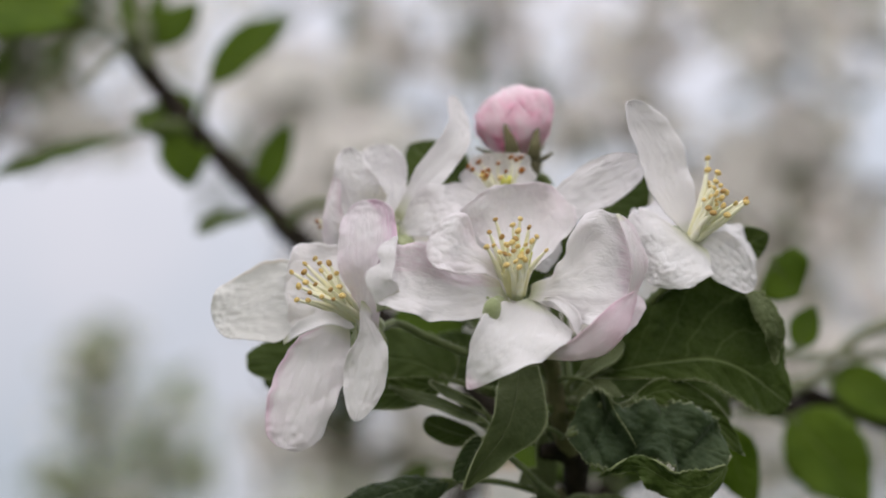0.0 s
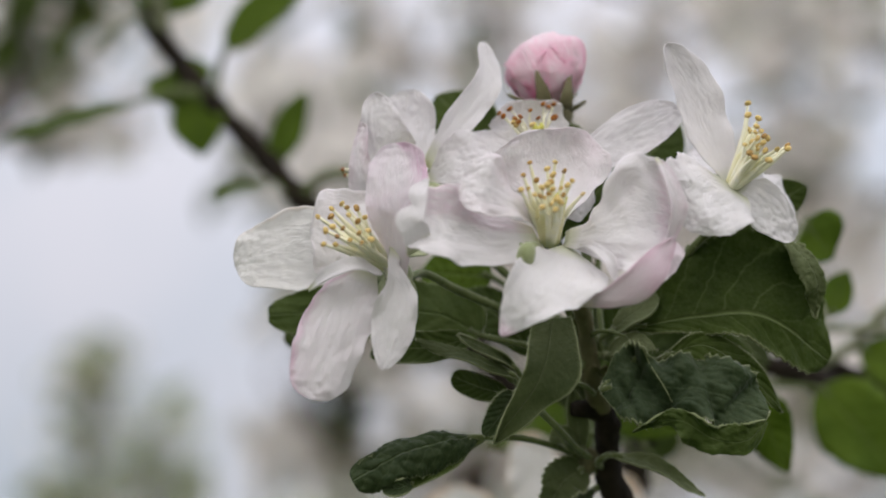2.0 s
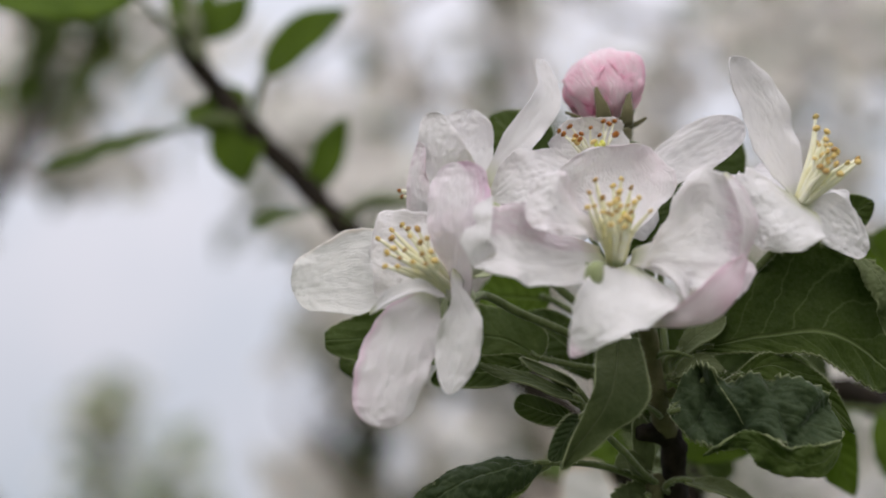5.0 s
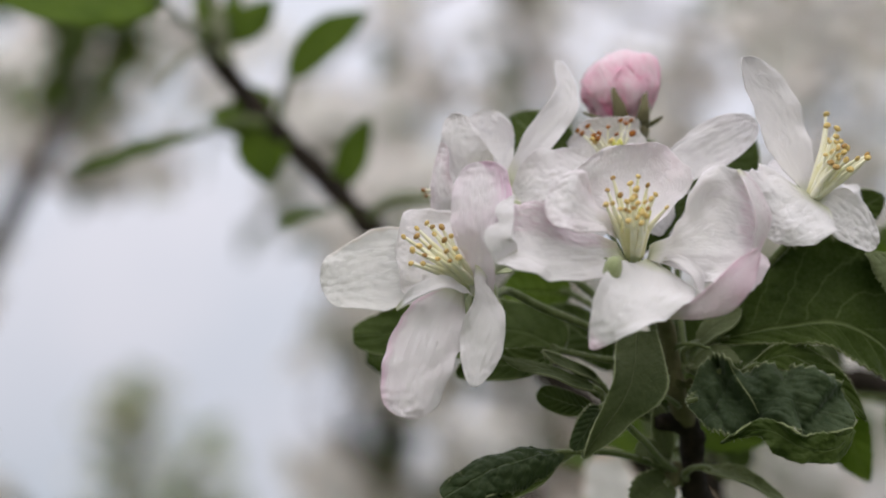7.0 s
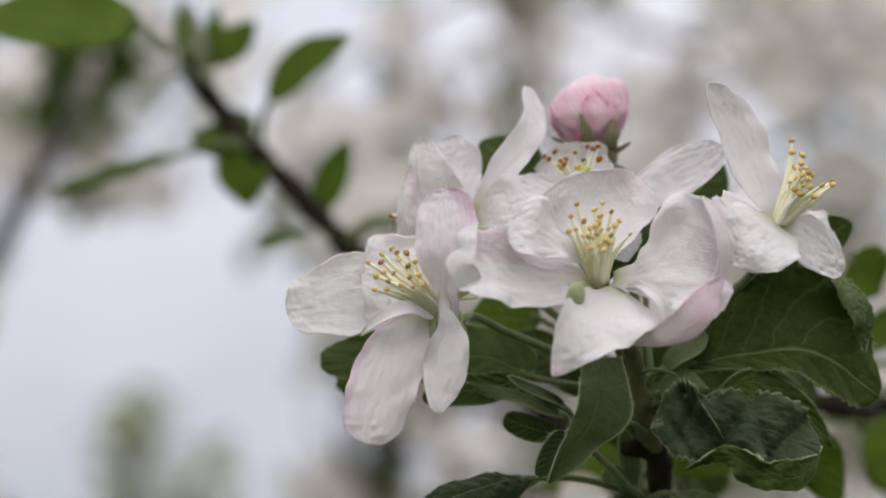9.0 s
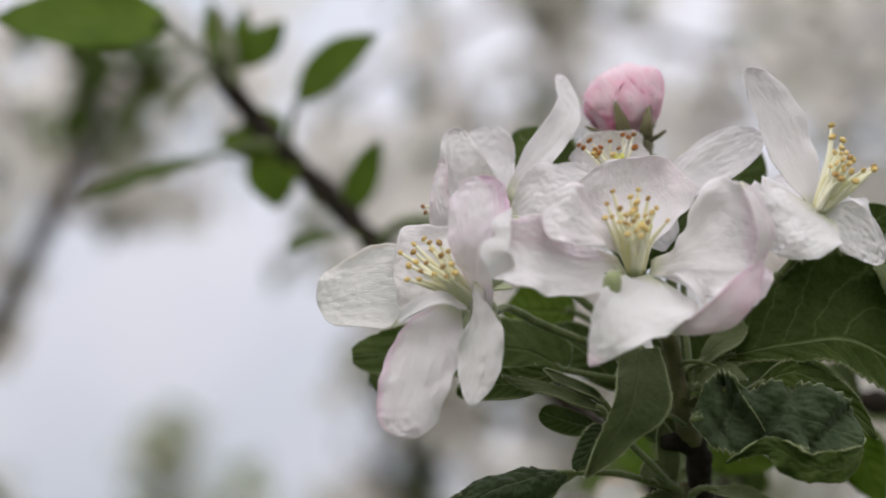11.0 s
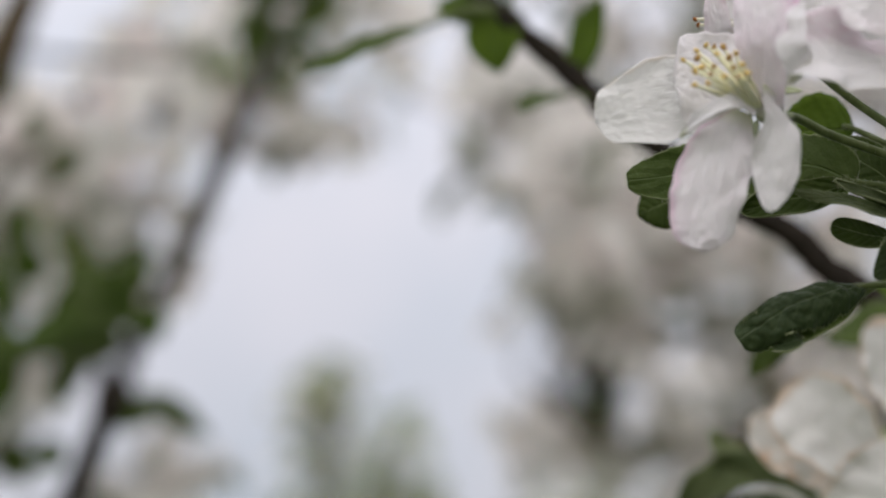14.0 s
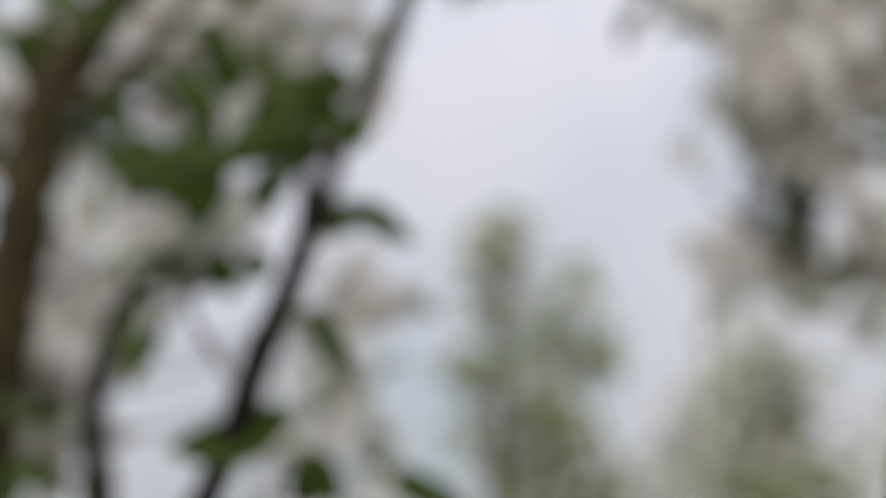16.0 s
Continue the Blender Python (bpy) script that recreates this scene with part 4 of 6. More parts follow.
leaf_c = leaf("apple_leaf", [(30.2, 8, -13), (29.3, 4, -18.2), (27.2, 2, -23.6), (21.3, 4, -31.6)], 10, (-0.25, -0.95, 0.1), (0.5, -0.85, 0), (0.3, 0.7, 0.3, 0.9), LEAF_UNDER,
              "grey-green apple leaf hanging half folded", (), 20, GL, "leaf", 2, sides=((3.1, 4.5, 5.4, 3.1, 1), (3.1, 3.3, 3, 2.3, 0.9)), cap=30, tooth=0.03, wave=1.6)
part("leaf_stalk", tube(bmesh.new(), [(41, 25, -38.1), (36.1, 20, -34.9), (32.2, 14, -30.8), (28.6, 9, -27.2), (28.2, 5, -25.5)], 0.62, 0.55, 14, 8), STALK, leaf_c)
leaf("apple_leaf", [(24.7, 9, -24.8), (23.3, 8, -26.6), (22.1, 8, -28.8), (20.2, 8, -31.3)], 4.5, (0.2, -0.95, 0.1), None, (0.2, 0.2, 0.2, 0.2), LEAF_DARK,
     "dark toothed edge of a folded leaf", [(27.4, 6, -22.6)], 14, GL, "leaf", 2, tooth=0.2, shape=(0.4, 0.5))
leaf("apple_leaf", [(19.1, 14, -32.3), (13.6, 10, -32.8), (7.5, 8, -34.4), (0, 9, -39)], 9.2, (-0.1, -0.75, 0.65), (-0.1, -0.9, 0.3), (-1.5, -2.2, -1.0, -1.3), LEAF_DARK,
     "rolled dark green apple leaf on a long stalk", [(39.5, 24, -38.7), (34.4, 22, -35.3), (27.1, 17, -32.8)], 26, GL, "leaf", 2, shape=(0.5, 0.2), wave=2.2, freq=0.18, crumple=0.32, ragged=0.34, tooth=0.1)
leaf("apple_leaf", [(18, 14, -34), (14, 11, -36.1), (10.5, 10, -37.7), (7.1, 10, -39.7)], 3.2, (0, -0.95, -0.1), None, (0.3, 0.3, 0.3, 0.3), LEAF_ROLL,
     "pale green rolled-under leaf edge", [(20.3, 15, -32.6)], 16, GL, "leaf", 2, shape=(0.4, 0.4))
leaf("apple_leaf", [(9.2, 10, -39.2), (7.9, 8, -39.5), (6.6, 8, -39.9), (4.7, 9, -40)], 2.6, (0, -0.95, 0.2), None, (0.5, 0.5, 0.5, 0.5), LEAF_DARK,
     "small dark curled leaf tip", [(11.9, 12, -38)], 10, GL, "leaf", 2, shape=(0.4, 0.3))
leaf("apple_leaf", [(19.5, 22, -16.7), (12.6, 24, -13.6), (1.8, 25, -13.4), (-14.8, 24, -14.3)], 11.5, (0.0, -0.85, 0.5), (0, -0.9, 0.3), (0.2, 0.2, 0.2, 0.2), LEAF_ROLL,
     "green apple leaf behind the drooping petals", [NODE, (27.6, 20, -18.1)], 24, GL, "leaf", 2, shape=(0.25, 0.34))
leaf("apple_leaf", [(25, 14, -22.6), (20.1, 13, -20.5), (14.8, 14, -18.7), (9.4, 16, -17.3)], 0, (0.2, -0.8, 0.5), None, (1.1, 0.9, 0.8, 0.6), LEAF_UNDER,
     "narrow folded downy young leaf", [NODE, (27.9, 17, -25.7)], 0, GL, "leaf", 2, sides=((0.6, 1.6, 1.5, 0.4), (0.5, 1, 1, 0.3)), cap=21)
leaf("apple_leaf", [(25.1, 15, -21.4), (21.9, 14, -19.4), (18.9, 15, -17.9), (15.9, 16, -16.5)], 0, (0.2, -0.8, 0.5), None, (1.1, 0.9, 0.8, 0.6), LEAF_UNDER,
     "narrow folded downy young leaf", [NODE, (29, 17, -24.5)], 0, GL, "leaf", 2, sides=((0.5, 1.1, 1.1, 0.4), (0.4, 0.9, 0.9, 0.3)), cap=21)
leaf("apple_leaf", [(17.8, 18, -17.2), (11.6, 17, -18.5), (7.3, 18, -19), (2.2, 19, -20.3)], 5.5, (0, -0.9, 0.3), None, (0.3, 0.3, 0.3, 0.3), LEAF,
     "dark green leaf under the narrow folded one", [NODE, (26.6, 16, -23.7), (21.8, 15, -20.1)], 0, GL, "leaf", 2, shape=(0.4, 0.5))
leaf("apple_leaf", [(24, 17, -25.6), (20.9, 16, -25), (18.4, 16, -24.2), (15.2, 17, -23.1)], 4.4, (0, -0.9, 0.4), None, (0.2, 0.2, 0.2, 0.2), LEAF,
     "small dark rounded apple leaf", [NODE, (27.2, 18, -26.6)], 0, GL, "leaf", 2, shape=(0.4, 0.3))
leaf("apple_leaf", [(36.7, 22, -34.9), (35.9, 21, -31.7), (35.5, 21, -28.1), (34.9, 22, -25.1)], 3.4, (-0.4, -0.8, 0.5), None, (0.6, 0.6, 0.6, 0.6), LEAF_DOWNY,
     "pale downy young leaf beside the stem", [(38.6, 24, -37.7)], 0, GL, "leaf", 2)
leaf("apple_leaf", [(36.2, 22, -35.3), (34.4, 21, -33.3), (32.8, 20, -32.6), (31.2, 20, -33.5)], 3.6, (-0.1, -0.8, 0.5), None, (0.5, 0.5, 0.5, 0.5), LEAF_DOWNY,
     "pale downy young leaf beside the stem", [(38.6, 24, -37.7)], 0, GL, "leaf", 2)
leaf("apple_leaf", [(40.9, 17, -15.3), (42.7, 16, -13.1), (44.8, 16, -11.4), (46.7, 17, -8.8)], 5.0, (-0.3, -0.8, 0.5), None, (0.5, 0.4, 0.5, 0.4), LEAF_DOWNY,
     "pale young leaf beside the leaf stalk", [NODE, (38.8, 18, -16.6)], 0, GL, "leaf", 2, shape=(0.5, 0.35))
leaf("apple_leaf", [(39.3, 38, -27.3), (41.3, 38, -22.6), (43.9, 39, -17.1), (46.6, 40, -9.4)], 17, (-0.1, -0.9, 0.4), None, (0.3, 0.3, 0.3, 0.3), LEAF,
     "green leaf behind the growing tip", [(39.2, 28, -28.6)], 20, GL, shape=(0.4, 0.5))
leaf("apple_leaf", [(39.3, 40, -29.3), (36.3, 40, -24.5), (33.6, 41, -20.8), (29.6, 42, -15)], 12, (0.1, -0.85, 0.5), None, (0.3, 0.3, 0.3, 0.3), LEAF_UNDER,
     "grey-green leaf behind the growing tip", [(39.2, 28, -29.1)], 20, GL, shape=(0.4, 0.5))
leaf("apple_leaf", [(39.8, 17, -19.2), (41.9, 15, -17.5), (44.4, 14, -16.6), (47.2, 14, -17.9)], 3.6, (-0.1, -0.7, 0.7), None, (0.5, 0.5, 0.5, 0.5), LEAF_DOWNY,
     "small pale stipule beside the leaf stalk", [NODE], 0, GL, "leaf", 2)
leaf("apple_leaf", [(37, 22, -38), (33.7, 19, -39.6), (31.8, 18, -42.5), (30.1, 18, -47.6)], 7.0, (0.2, -0.85, 0.45), (-0.2, -0.95, 0.1), (0.4, 0.5, 0.4, 0.5), LEAF_UNDER,
     "young green leaf hanging from the stem", [(39.6, 25, -38.3)], 14, GL, "leaf", 2, shape=(0.3, 0.75), tooth=0.16, crumple=0.3, ragged=0.2)
leaf("apple_leaf", [(41.8, 17, -35.1), (45.9, 15, -36.1), (50.2, 14, -37.9), (55.3, 14, -40.9)], 3.2, (0.1, -0.6, 0.75), (0.1, -0.7, 0.7), (0.5, 0.6, 0.2, 0.3), LEAF_DOWNY,
     "narrow downy leaf seen edge-on beside the stem", [(40.6, 24, -38.2), (39.2, 21, -36.9), (40.3, 19, -35.5)], 18, GL, "leaf", 2, shape=(0.4, 0.5), crumple=0.4)
leaf("apple_leaf", [(33.6, 24, -45.7), (34.8, 23, -44.7), (36.6, 23, -43.4), (39, 24, -41.8)], 4.0, (0, -0.9, 0.3), None, (0.3, 0.3, 0.3, 0.3), LEAF_DARK,
     "small dark leaf against the stem", [(40.9, 25, -40.6)], 0, GL, "leaf", 2)
leaf("apple_leaf", [(31, 24, -0.7), (34.1, 25, 2.8), (37.5, 26, 6.1), (40.8, 28, 9)], 4, (0, -0.9, 0.4), None, (0.2, 0.2, 0.2, 0.2), LEAF,
     "green leaf close behind the front blossom", [NODE], 20, GL, sides=((1.2, 2.3, 2.5, 1.9, 0.8), (1.2, 2.3, 2.5, 1.9, 0.8)))
leaf("apple_leaf", [(44.1, 30, -19.7), (52.1, 32, -19.5), (61, 34, -20.3), (69.6, 38, -23.8)], 4, (0, -0.9, 0.4), None, (0.2, 0.2, 0.2, 0.2), LEAF,
     "dark green leaf shaded by the large one", [NODE], 20, GL, sides=((1.1, 3.8, 4.8, 4.2, 1.3), (1.1, 3.2, 4.2, 4.2, 1.3)))
leaf("apple_leaf", [(28.5, 30, -19.9), (24.7, 30, -15.6), (20.6, 32, -12.5), (16.4, 34, -10.3)], 4, (0, -0.9, 0.4), None, (0.2, 0.2, 0.2, 0.2), LEAF,
     "dark green leaf behind the flower stalks", [NODE, (35, 24, -20)], 20, GL, sides=((1.2, 3.4, 4.2, 3.4, 1.2), (1.2, 3.4, 4.2, 3.4, 1.2)))
leaf("apple_leaf", [(21.7, 34, 13.5), (18, 36, 16.5), (15.1, 37, 19.9), (11.8, 38, 22.9)], 12, (0, -0.9, 0.4), None, (0.2, 0.2, 0.2, 0.2), LEAF,
     "green leaf behind the blossoms", [NODE, (31.8, 30, -3.7)], 20, GL)
leaf("apple_leaf", [(42.5, 32, 8.6), (46.6, 34, 12.5), (49.7, 35, 15.5), (52.7, 36, 19.4)], 11, (0, -0.9, 0.4), None, (0.2, 0.2, 0.2, 0.2), LEAF,
     "green leaf behind the blossoms", [NODE, (39.1, 28, -3.7)], 20, GL)
leaf("apple_leaf", [(64, 26, 3.3), (67.3, 26, 5.7), (69.8, 25, 7.2), (72.4, 24, 8.7)], 7, (0.2, -0.9, 0.3), None, (0.3, 0.4, 0.3, 0.4), LEAF,
     "green leaf tip beside the blossom", [NODE, (54.6, 24, -6.3)], 20, GL)

# ---- background: neighbouring branches and trees ----
INV = FRAME.inverted()


def spot(x, y, z=0.0):
    """Local millimetres of a place given in metres of the world."""
    return tuple(INV @ Vector((x, y, z)) * 1000)


def soft_leaf(base, tip, width, face=(0.1, -0.85, 0.5), sag=0.12, mat=None, label="fresh green apple leaf", group="leaves of the side branch", root=None, curl=0.25):
    b, t = V(base), V(tip)
    down = Vector((0, 0, -1)) * (t - b).length * sag
    mid1, mid2 = b.lerp(t, 0.35) - down * 0.9, b.lerp(t, 0.7) - down * 0.5
    return leaf("apple_leaf", [b, mid1, mid2, t], width, face, None, (curl, curl, curl, curl), mat or LEAF_FRESH, label, [root] if root else (), 18, group, "leaf", 1, nu=4, nv=24, shape=(0.62, 0.95))


# branch behind the flowers
side = thing("apple_branch", (72.9, 150, -77.4), "dark apple branch with young leaves, out of focus", "branch")
part("stem", tube(bmesh.new(), [(-55.7, 158, 49.9), (-53.7, 158, 45.1), (-47.6, 158, 37.1), (-39.4, 156, 27.5), (-29.9, 154, 18.7), (-21.8, 152, 10), (-15.7, 150, 4), (-10.3, 150, -0.9), (6.8, 150, -15.6), (21.6, 150, -25.1),
                               (28.8, 150, -33), (46.8, 150, -48.9), (72.9, 150, -77.4)], 2.5, 3.3, 60, 10, 0.3), TWIG, side)
part("spur", tube(bmesh.new(), [(-53.7, 158, 45.1), (-58.6, 155, 46.8), (-64.2, 152, 41.2), (-67.2, 150, 37.1)], 1.1, 0.5, 10, 8, 0.3), SHOOT_PALE, side)
part("spur", tube(bmesh.new(), [(-40.7, 156, 28.9), (-45.8, 154, 30.1), (-52.3, 152, 28.6), (-58.6, 150, 26.5)], 1.6, 0.7, 10, 8, 0.3), STALK, side)
part("spur", tube(bmesh.new(), [(-39.4, 156, 27.5), (-37.8, 154, 36.1), (-35.7, 152, 41.2)], 1.2, 0.7, 10, 8, 0.2), STALK, side)
part("spur", tube(bmesh.new(), [(-17.7, 150, 6), (-12.3, 146, 11.2), (-3.1, 140, 11.4), (5.9, 135, 7.7)], 1.6, 1.2, 10, 8, 0.2), STALK, side)
part("green_shoot", tube(bmesh.new(), [(-51.3, 157, 44.6), (-52.5, 156, 49.6), (-53.4, 156, 55), (-55.2, 156, 61.7)], 2.2, 1.3, 12, 8, 0.3), SHOOT_PALE, side, "pale downy end shoot")
part("spur", tube(bmesh.new(), [(-52.9, 155, 50.9), (-57.6, 152, 53.1), (-63.9, 150, 53.2)], 0.9, 0.5, 10, 8, 0.2), SHOOT_PALE, side)
SB = "leaves of the side branch"
soft_leaf((-36.1, 152, 39.9), (-17.4, 150, 55.5), 10.5, (0, -0.9, 0.4), 0.1)
soft_leaf((-52.3, 158, 46.5), (-49.8, 165, 64.3), 5.5, (0.4, -0.8, 0.3), 0.0)
soft_leaf((-50, 158, 48.8), (-40, 160, 59.8), 8.5, (-0.1, -0.95, 0.2), 0.06)
soft_leaf((-54.3, 158, 47.2), (-59, 165, 65.7), 7, (0.4, -0.8, 0.3), 0.0)
soft_leaf((-43.3, 155, 30.1), (-41.4, 152, 15.2), 13, (-0.1, -0.95, 0.2), 0.0)
soft_leaf((-41.9, 155, 29.5), (-55.7, 158, 31.7), 11, (0, -0.8, 0.6), 0.0)
soft_leaf((-44.1, 156, 30.2), (-46.5, 160, 39.3), 11, (0, -0.9, 0.4), 0.0)
soft_leaf((-58, 150, 26.5), (-85.6, 140, 16.2), 7, (0.1, -0.6, 0.7), 0.04, LEAF_ROLL)
soft_leaf((-24.9, 152, 13.3), (-17.4, 158, 31.7), 8.5, (0.5, -0.85, 0.1), 0.05)
soft_leaf((-26.4, 152, 9.4), (-36.7, 130, 4.6), 9, (0, -0.5, 0.8), 0.03, LEAF)
soft_leaf((-19, 150, 7.3), (-24.4, 152, 10.7), 7, (0, -0.5, 0.8), 0.03)
# big leaf at the upper edge
soft_leaf((-59.1, 110, 52.1), (-94.9, 105, 52.6), 19, (0, -0.8, 0.6), 0.02, None, "large green apple leaf, out of focus", SB, (-53.7, 158, 45.1))

# leaves right of the cluster
soft_leaf((80.2, 60, 2.6), (85.9, 62, -3.7), 12, (0, -0.9, 0.3), 0.05, None, "fresh green apple leaf", "leaves below the cluster", (73.3, 60, -15.5))
soft_leaf((87.6, 70, -14.3), (91.3, 72, -6.1), 6.5, (0.2, -0.9, 0.3), 0.05, None, "fresh green apple leaf", "leaves below the cluster", (75.5, 66, -17))
soft_leaf((91.6, 95, -30.6), (107.9, 92, -48.1), 18, (0, -0.95, 0.3), 0.03, None, "broad fresh green apple leaf", "leaves below the cluster", (81.9, 98, -30.2))
soft_leaf((105.7, 120, -24.1), (123.4, 120, -33.1), 12, (0, -0.95, 0.3), 0.03, None, "broad fresh green apple leaf", "leaves below the cluster", (93.3, 120, -26.3))
soft_leaf((69.8, 50, -27.1), (76.3, 52, -41.9), 9, (0.1, -0.95, 0.2), 0.0, None, "fresh green leaf hanging behind the cluster", "leaves below the cluster", (62.6, 45, -20.5))
soft_leaf((43.5, 135, -44.4), (26.6, 140, -48.7), 11, (0, -0.7, 0.6), 0.04, LEAF_ROLL, "narrow fresh green apple leaf", "leaves below the cluster", (45.1, 60, -40.1))
soft_leaf((44.9, 60, -34.4), (59.9, 60, -35.6), 5.6, (0, -0.9, 0.3), 0.0, None, "fresh green leaf lit from above", "leaves below the cluster", (39.9, 36, -34.2))
soft_leaf((58.9, 60, -17.4), (71.5, 60, -22.8), 8, (0, -0.9, 0.3), -0.05, None, "fresh green leaf behind the cluster", "leaves below the cluster", (45.5, 30, -21))
soft_leaf((70.2, 80, -20.1), (78.6, 80, -24.3), 10, (0, -0.9, 0.2), -0.05, LEAF_UNDER, "grey-green leaf behind the cluster", "leaves below the cluster", (52.1, 36, -22.3))
soft_leaf((52.7, 80, -39.3), (37.8, 82, -30.7), 12, (0, -0.85, 0.5), 0.0, LEAF_UNDER, "grey-green leaf behind the stem", "leaves below the cluster", (56.3, 80, -44.1))
soft_leaf((49, 84, -39.6), (29.8, 86, -34.6), 11, (0, -0.85, 0.5), 0.0, None, "fresh green leaf behind the stem", "leaves below the cluster", (55.5, 82, -45.4))
soft_leaf((63.6, 110, -40.1), (59.5, 110, -48.8), 8, (0, -0.9, 0.2), 0.0, LEAF, "green leaf low behind the stem", "leaves below the cluster", (51.1, 50, -31))
soft_leaf((22.1, 40, -7.8), (9.5, 44, -7.4), 13, (0, -0.9, 0.3), 0.0, None, "fresh green leaf behind the blossoms", "leaves below the cluster", (35.2, 35, -15.4))
low = thing("apple_branch", (130.2, 120, -9.3), "pale downy young shoots beside dark twig", "branch")
part("shoot", tube(bmesh.new(), [(130.2, 120, -9.3), (112.9, 120, -14.7), (102, 120, -24.9), (84.1, 110, -31.6)], 1.7, 1.0, 18, 8, 0.2), SHOOT_PALE, low)
part("shoot", tube(bmesh.new(), [(132, 125, -19.6), (110.5, 120, -19.7), (97.1, 110, -19.2), (75.2, 70, -16.3)], 1.3, 0.8, 18, 8, 0.2), SHOOT_PALE, low)
part("stem", tube(bmesh.new(), [(68.9, 98, -27.1), (76.2, 100, -26.5), (84.4, 100, -26.9), (91.4, 100, -29.3), (98.4, 105, -32.5)], 2.0, 3.0, 24, 8, 0.3), TWIG, low)
part("stump", tube(bmesh.new(), [(58.1, 110, -41.8), (56.6, 110, -46.4), (55.8, 112, -54.1)], 2.0, 3.8, 10, 8, 0.3), TWIG, low)
part("stem", tube(bmesh.new(), [(67, 110, -25.9), (80.6, 118, -29.5), (96.7, 124, -27.9), (115.5, 128, -33.6), (141.8, 130, -40.2)], 1.5, 2.8, 24, 8, 0.3), TWIG, low)

# faded flower low beside the stem
fl = thing("apple_blossom", (36.8, 98, -68.8), "fading apple blossom with orange-brown petal edges", "flower", "fading blossoms")
HEART = (36.2, 96, -63.5)
petal(fl, [(31.3, 97, -71.2), (24.8, 94, -65.5), (18.4, 93, -59.7), (12.8, 94, -54.3)], 18, (0, -0.95, 0.3), None, (0.3, 0.4, 0.3, 0.4), PETAL_OLD, "petal with a browned margin", shape=(0.5, 2.6), ragged=0.14, wave=0.8, crumple=0.12)
petal(fl, [(36.5, 98, -62.7), (35.4, 100, -55.7), (34.1, 101, -49.1), (32.9, 102, -41.9)], 12, (0, -0.95, 0.1), None, (0.3, 0.3, 0.3, 0.4), PETAL_OLD, "petal with a browned margin", shape=(0.5, 2.6), ragged=0.14, wave=1.3, crumple=0.18)
petal(fl, [(37.5, 98, -63.3), (42.5, 97, -57.8), (48, 97, -55.8), (55.9, 98, -51.8)], 15, (0, -0.95, 0.3), None, (0.3, 0.3, 0.3, 0.4), PETAL_OLD, "petal with a browned margin", shape=(0.5, 2.6), ragged=0.14, wave=1.3, crumple=0.18)
petal(fl, [(36.7, 96, -64.6), (40.3, 93, -70.3), (45.3, 92, -74.6), (50.8, 94, -79.5)], 15, (0, -0.95, 0.3), None, (0.3, 0.3, 0.3, 0.4), PETAL_OLD, shape=(0.5, 2.6), ragged=0.14, wave=1.3, crumple=0.18)
petal(fl, [(35.6, 96, -64.6), (31.7, 93, -71.1), (27, 92, -77.4), (22.7, 94, -83.1)], 17, (0, -0.95, 0.3), None, (0.3, 0.3, 0.3, 0.4), PETAL_OLD, shape=(0.5, 2.6), ragged=0.14, wave=1.3, crumple=0.18)
petal(fl, [(31.7, 101, -69.3), (22.7, 99, -69.3), (14.6, 98, -66.2), (7, 99, -59.8)], 13, (0, -0.95, 0.2), None, (0.3, 0.3, 0.3, 0.4), PETAL_RUST, "petal with a browned tip", shape=(0.5, 2.6), ragged=0.14, wave=1.3, crumple=0.18)
add_heart(fl, HEART, (0.05, -0.9, 0.4), [(41.8, 105, -75.5), (47, 100, -91.5)])
add_stamens(fl, HEART, [(40.3, 90, -60.2), (42.4, 90, -61.8), (43.7, 91, -58.8), (40.6, 89, -63.3), (37.2, 90, -58.4), (32.9, 90, -59.9), (37.8, 89, -66.4), (45.2, 91, -61)], ANTHER_TAN)
arched = leaf("apple_leaf", [(22.4, 135, -82.4), (13, 131, -76.2), (2.3, 129, -76.9), (-8.2, 132, -83.7)], 16, (-0.1, -0.75, 0.6), (-0.4, -0.85, 0.3), (0.3, 0.3, 0.5, 0.9), LEAF_UNDER,
              "folded green apple leaf bent over its stalk", [(31.9, 140, -91.8)], 16, "leaves below the cluster", "leaf", 1, sides=((1.3, 2.1, 2.6, 2.9, 1.3), (1.3, 3.4, 5.8, 5.5, 1.8)), wave=1.8, freq=0.12, nu=12, creases=((0.5, 0.2, 1.2, 0.06), (0.75, -0.2, 1.0, 0.05)))
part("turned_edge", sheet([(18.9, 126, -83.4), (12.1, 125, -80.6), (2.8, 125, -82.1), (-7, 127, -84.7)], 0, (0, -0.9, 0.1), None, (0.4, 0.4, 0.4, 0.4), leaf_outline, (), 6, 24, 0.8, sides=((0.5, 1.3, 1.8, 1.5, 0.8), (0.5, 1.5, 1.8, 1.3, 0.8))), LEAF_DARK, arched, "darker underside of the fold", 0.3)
part("leaf_lobe", sheet([(11.1, 136, -77), (6.6, 136, -73.1), (2.7, 137, -70), (0.6, 138, -66.4)], 0, (0, -0.85, 0.5), None, (0.3, 0.3, 0.3, 0.3), leaf_outline, (), 6, 24, 0.8, sides=((0.8, 2.6, 3.2, 2.1, 0.7), (0.8, 2.9, 2.9, 1.9, 0.7))), LEAF_DOWNY, arched, "paler raised half of the blade", 0.3)
soft_leaf((17.1, 120, -44.9), (8.6, 124, -54), 5.5, (-0.3, -0.9, 0.2), 0.0, LEAF_ROLL, "fresh green apple leaf", "leaves below the cluster", (25.7, 110, -45.6))
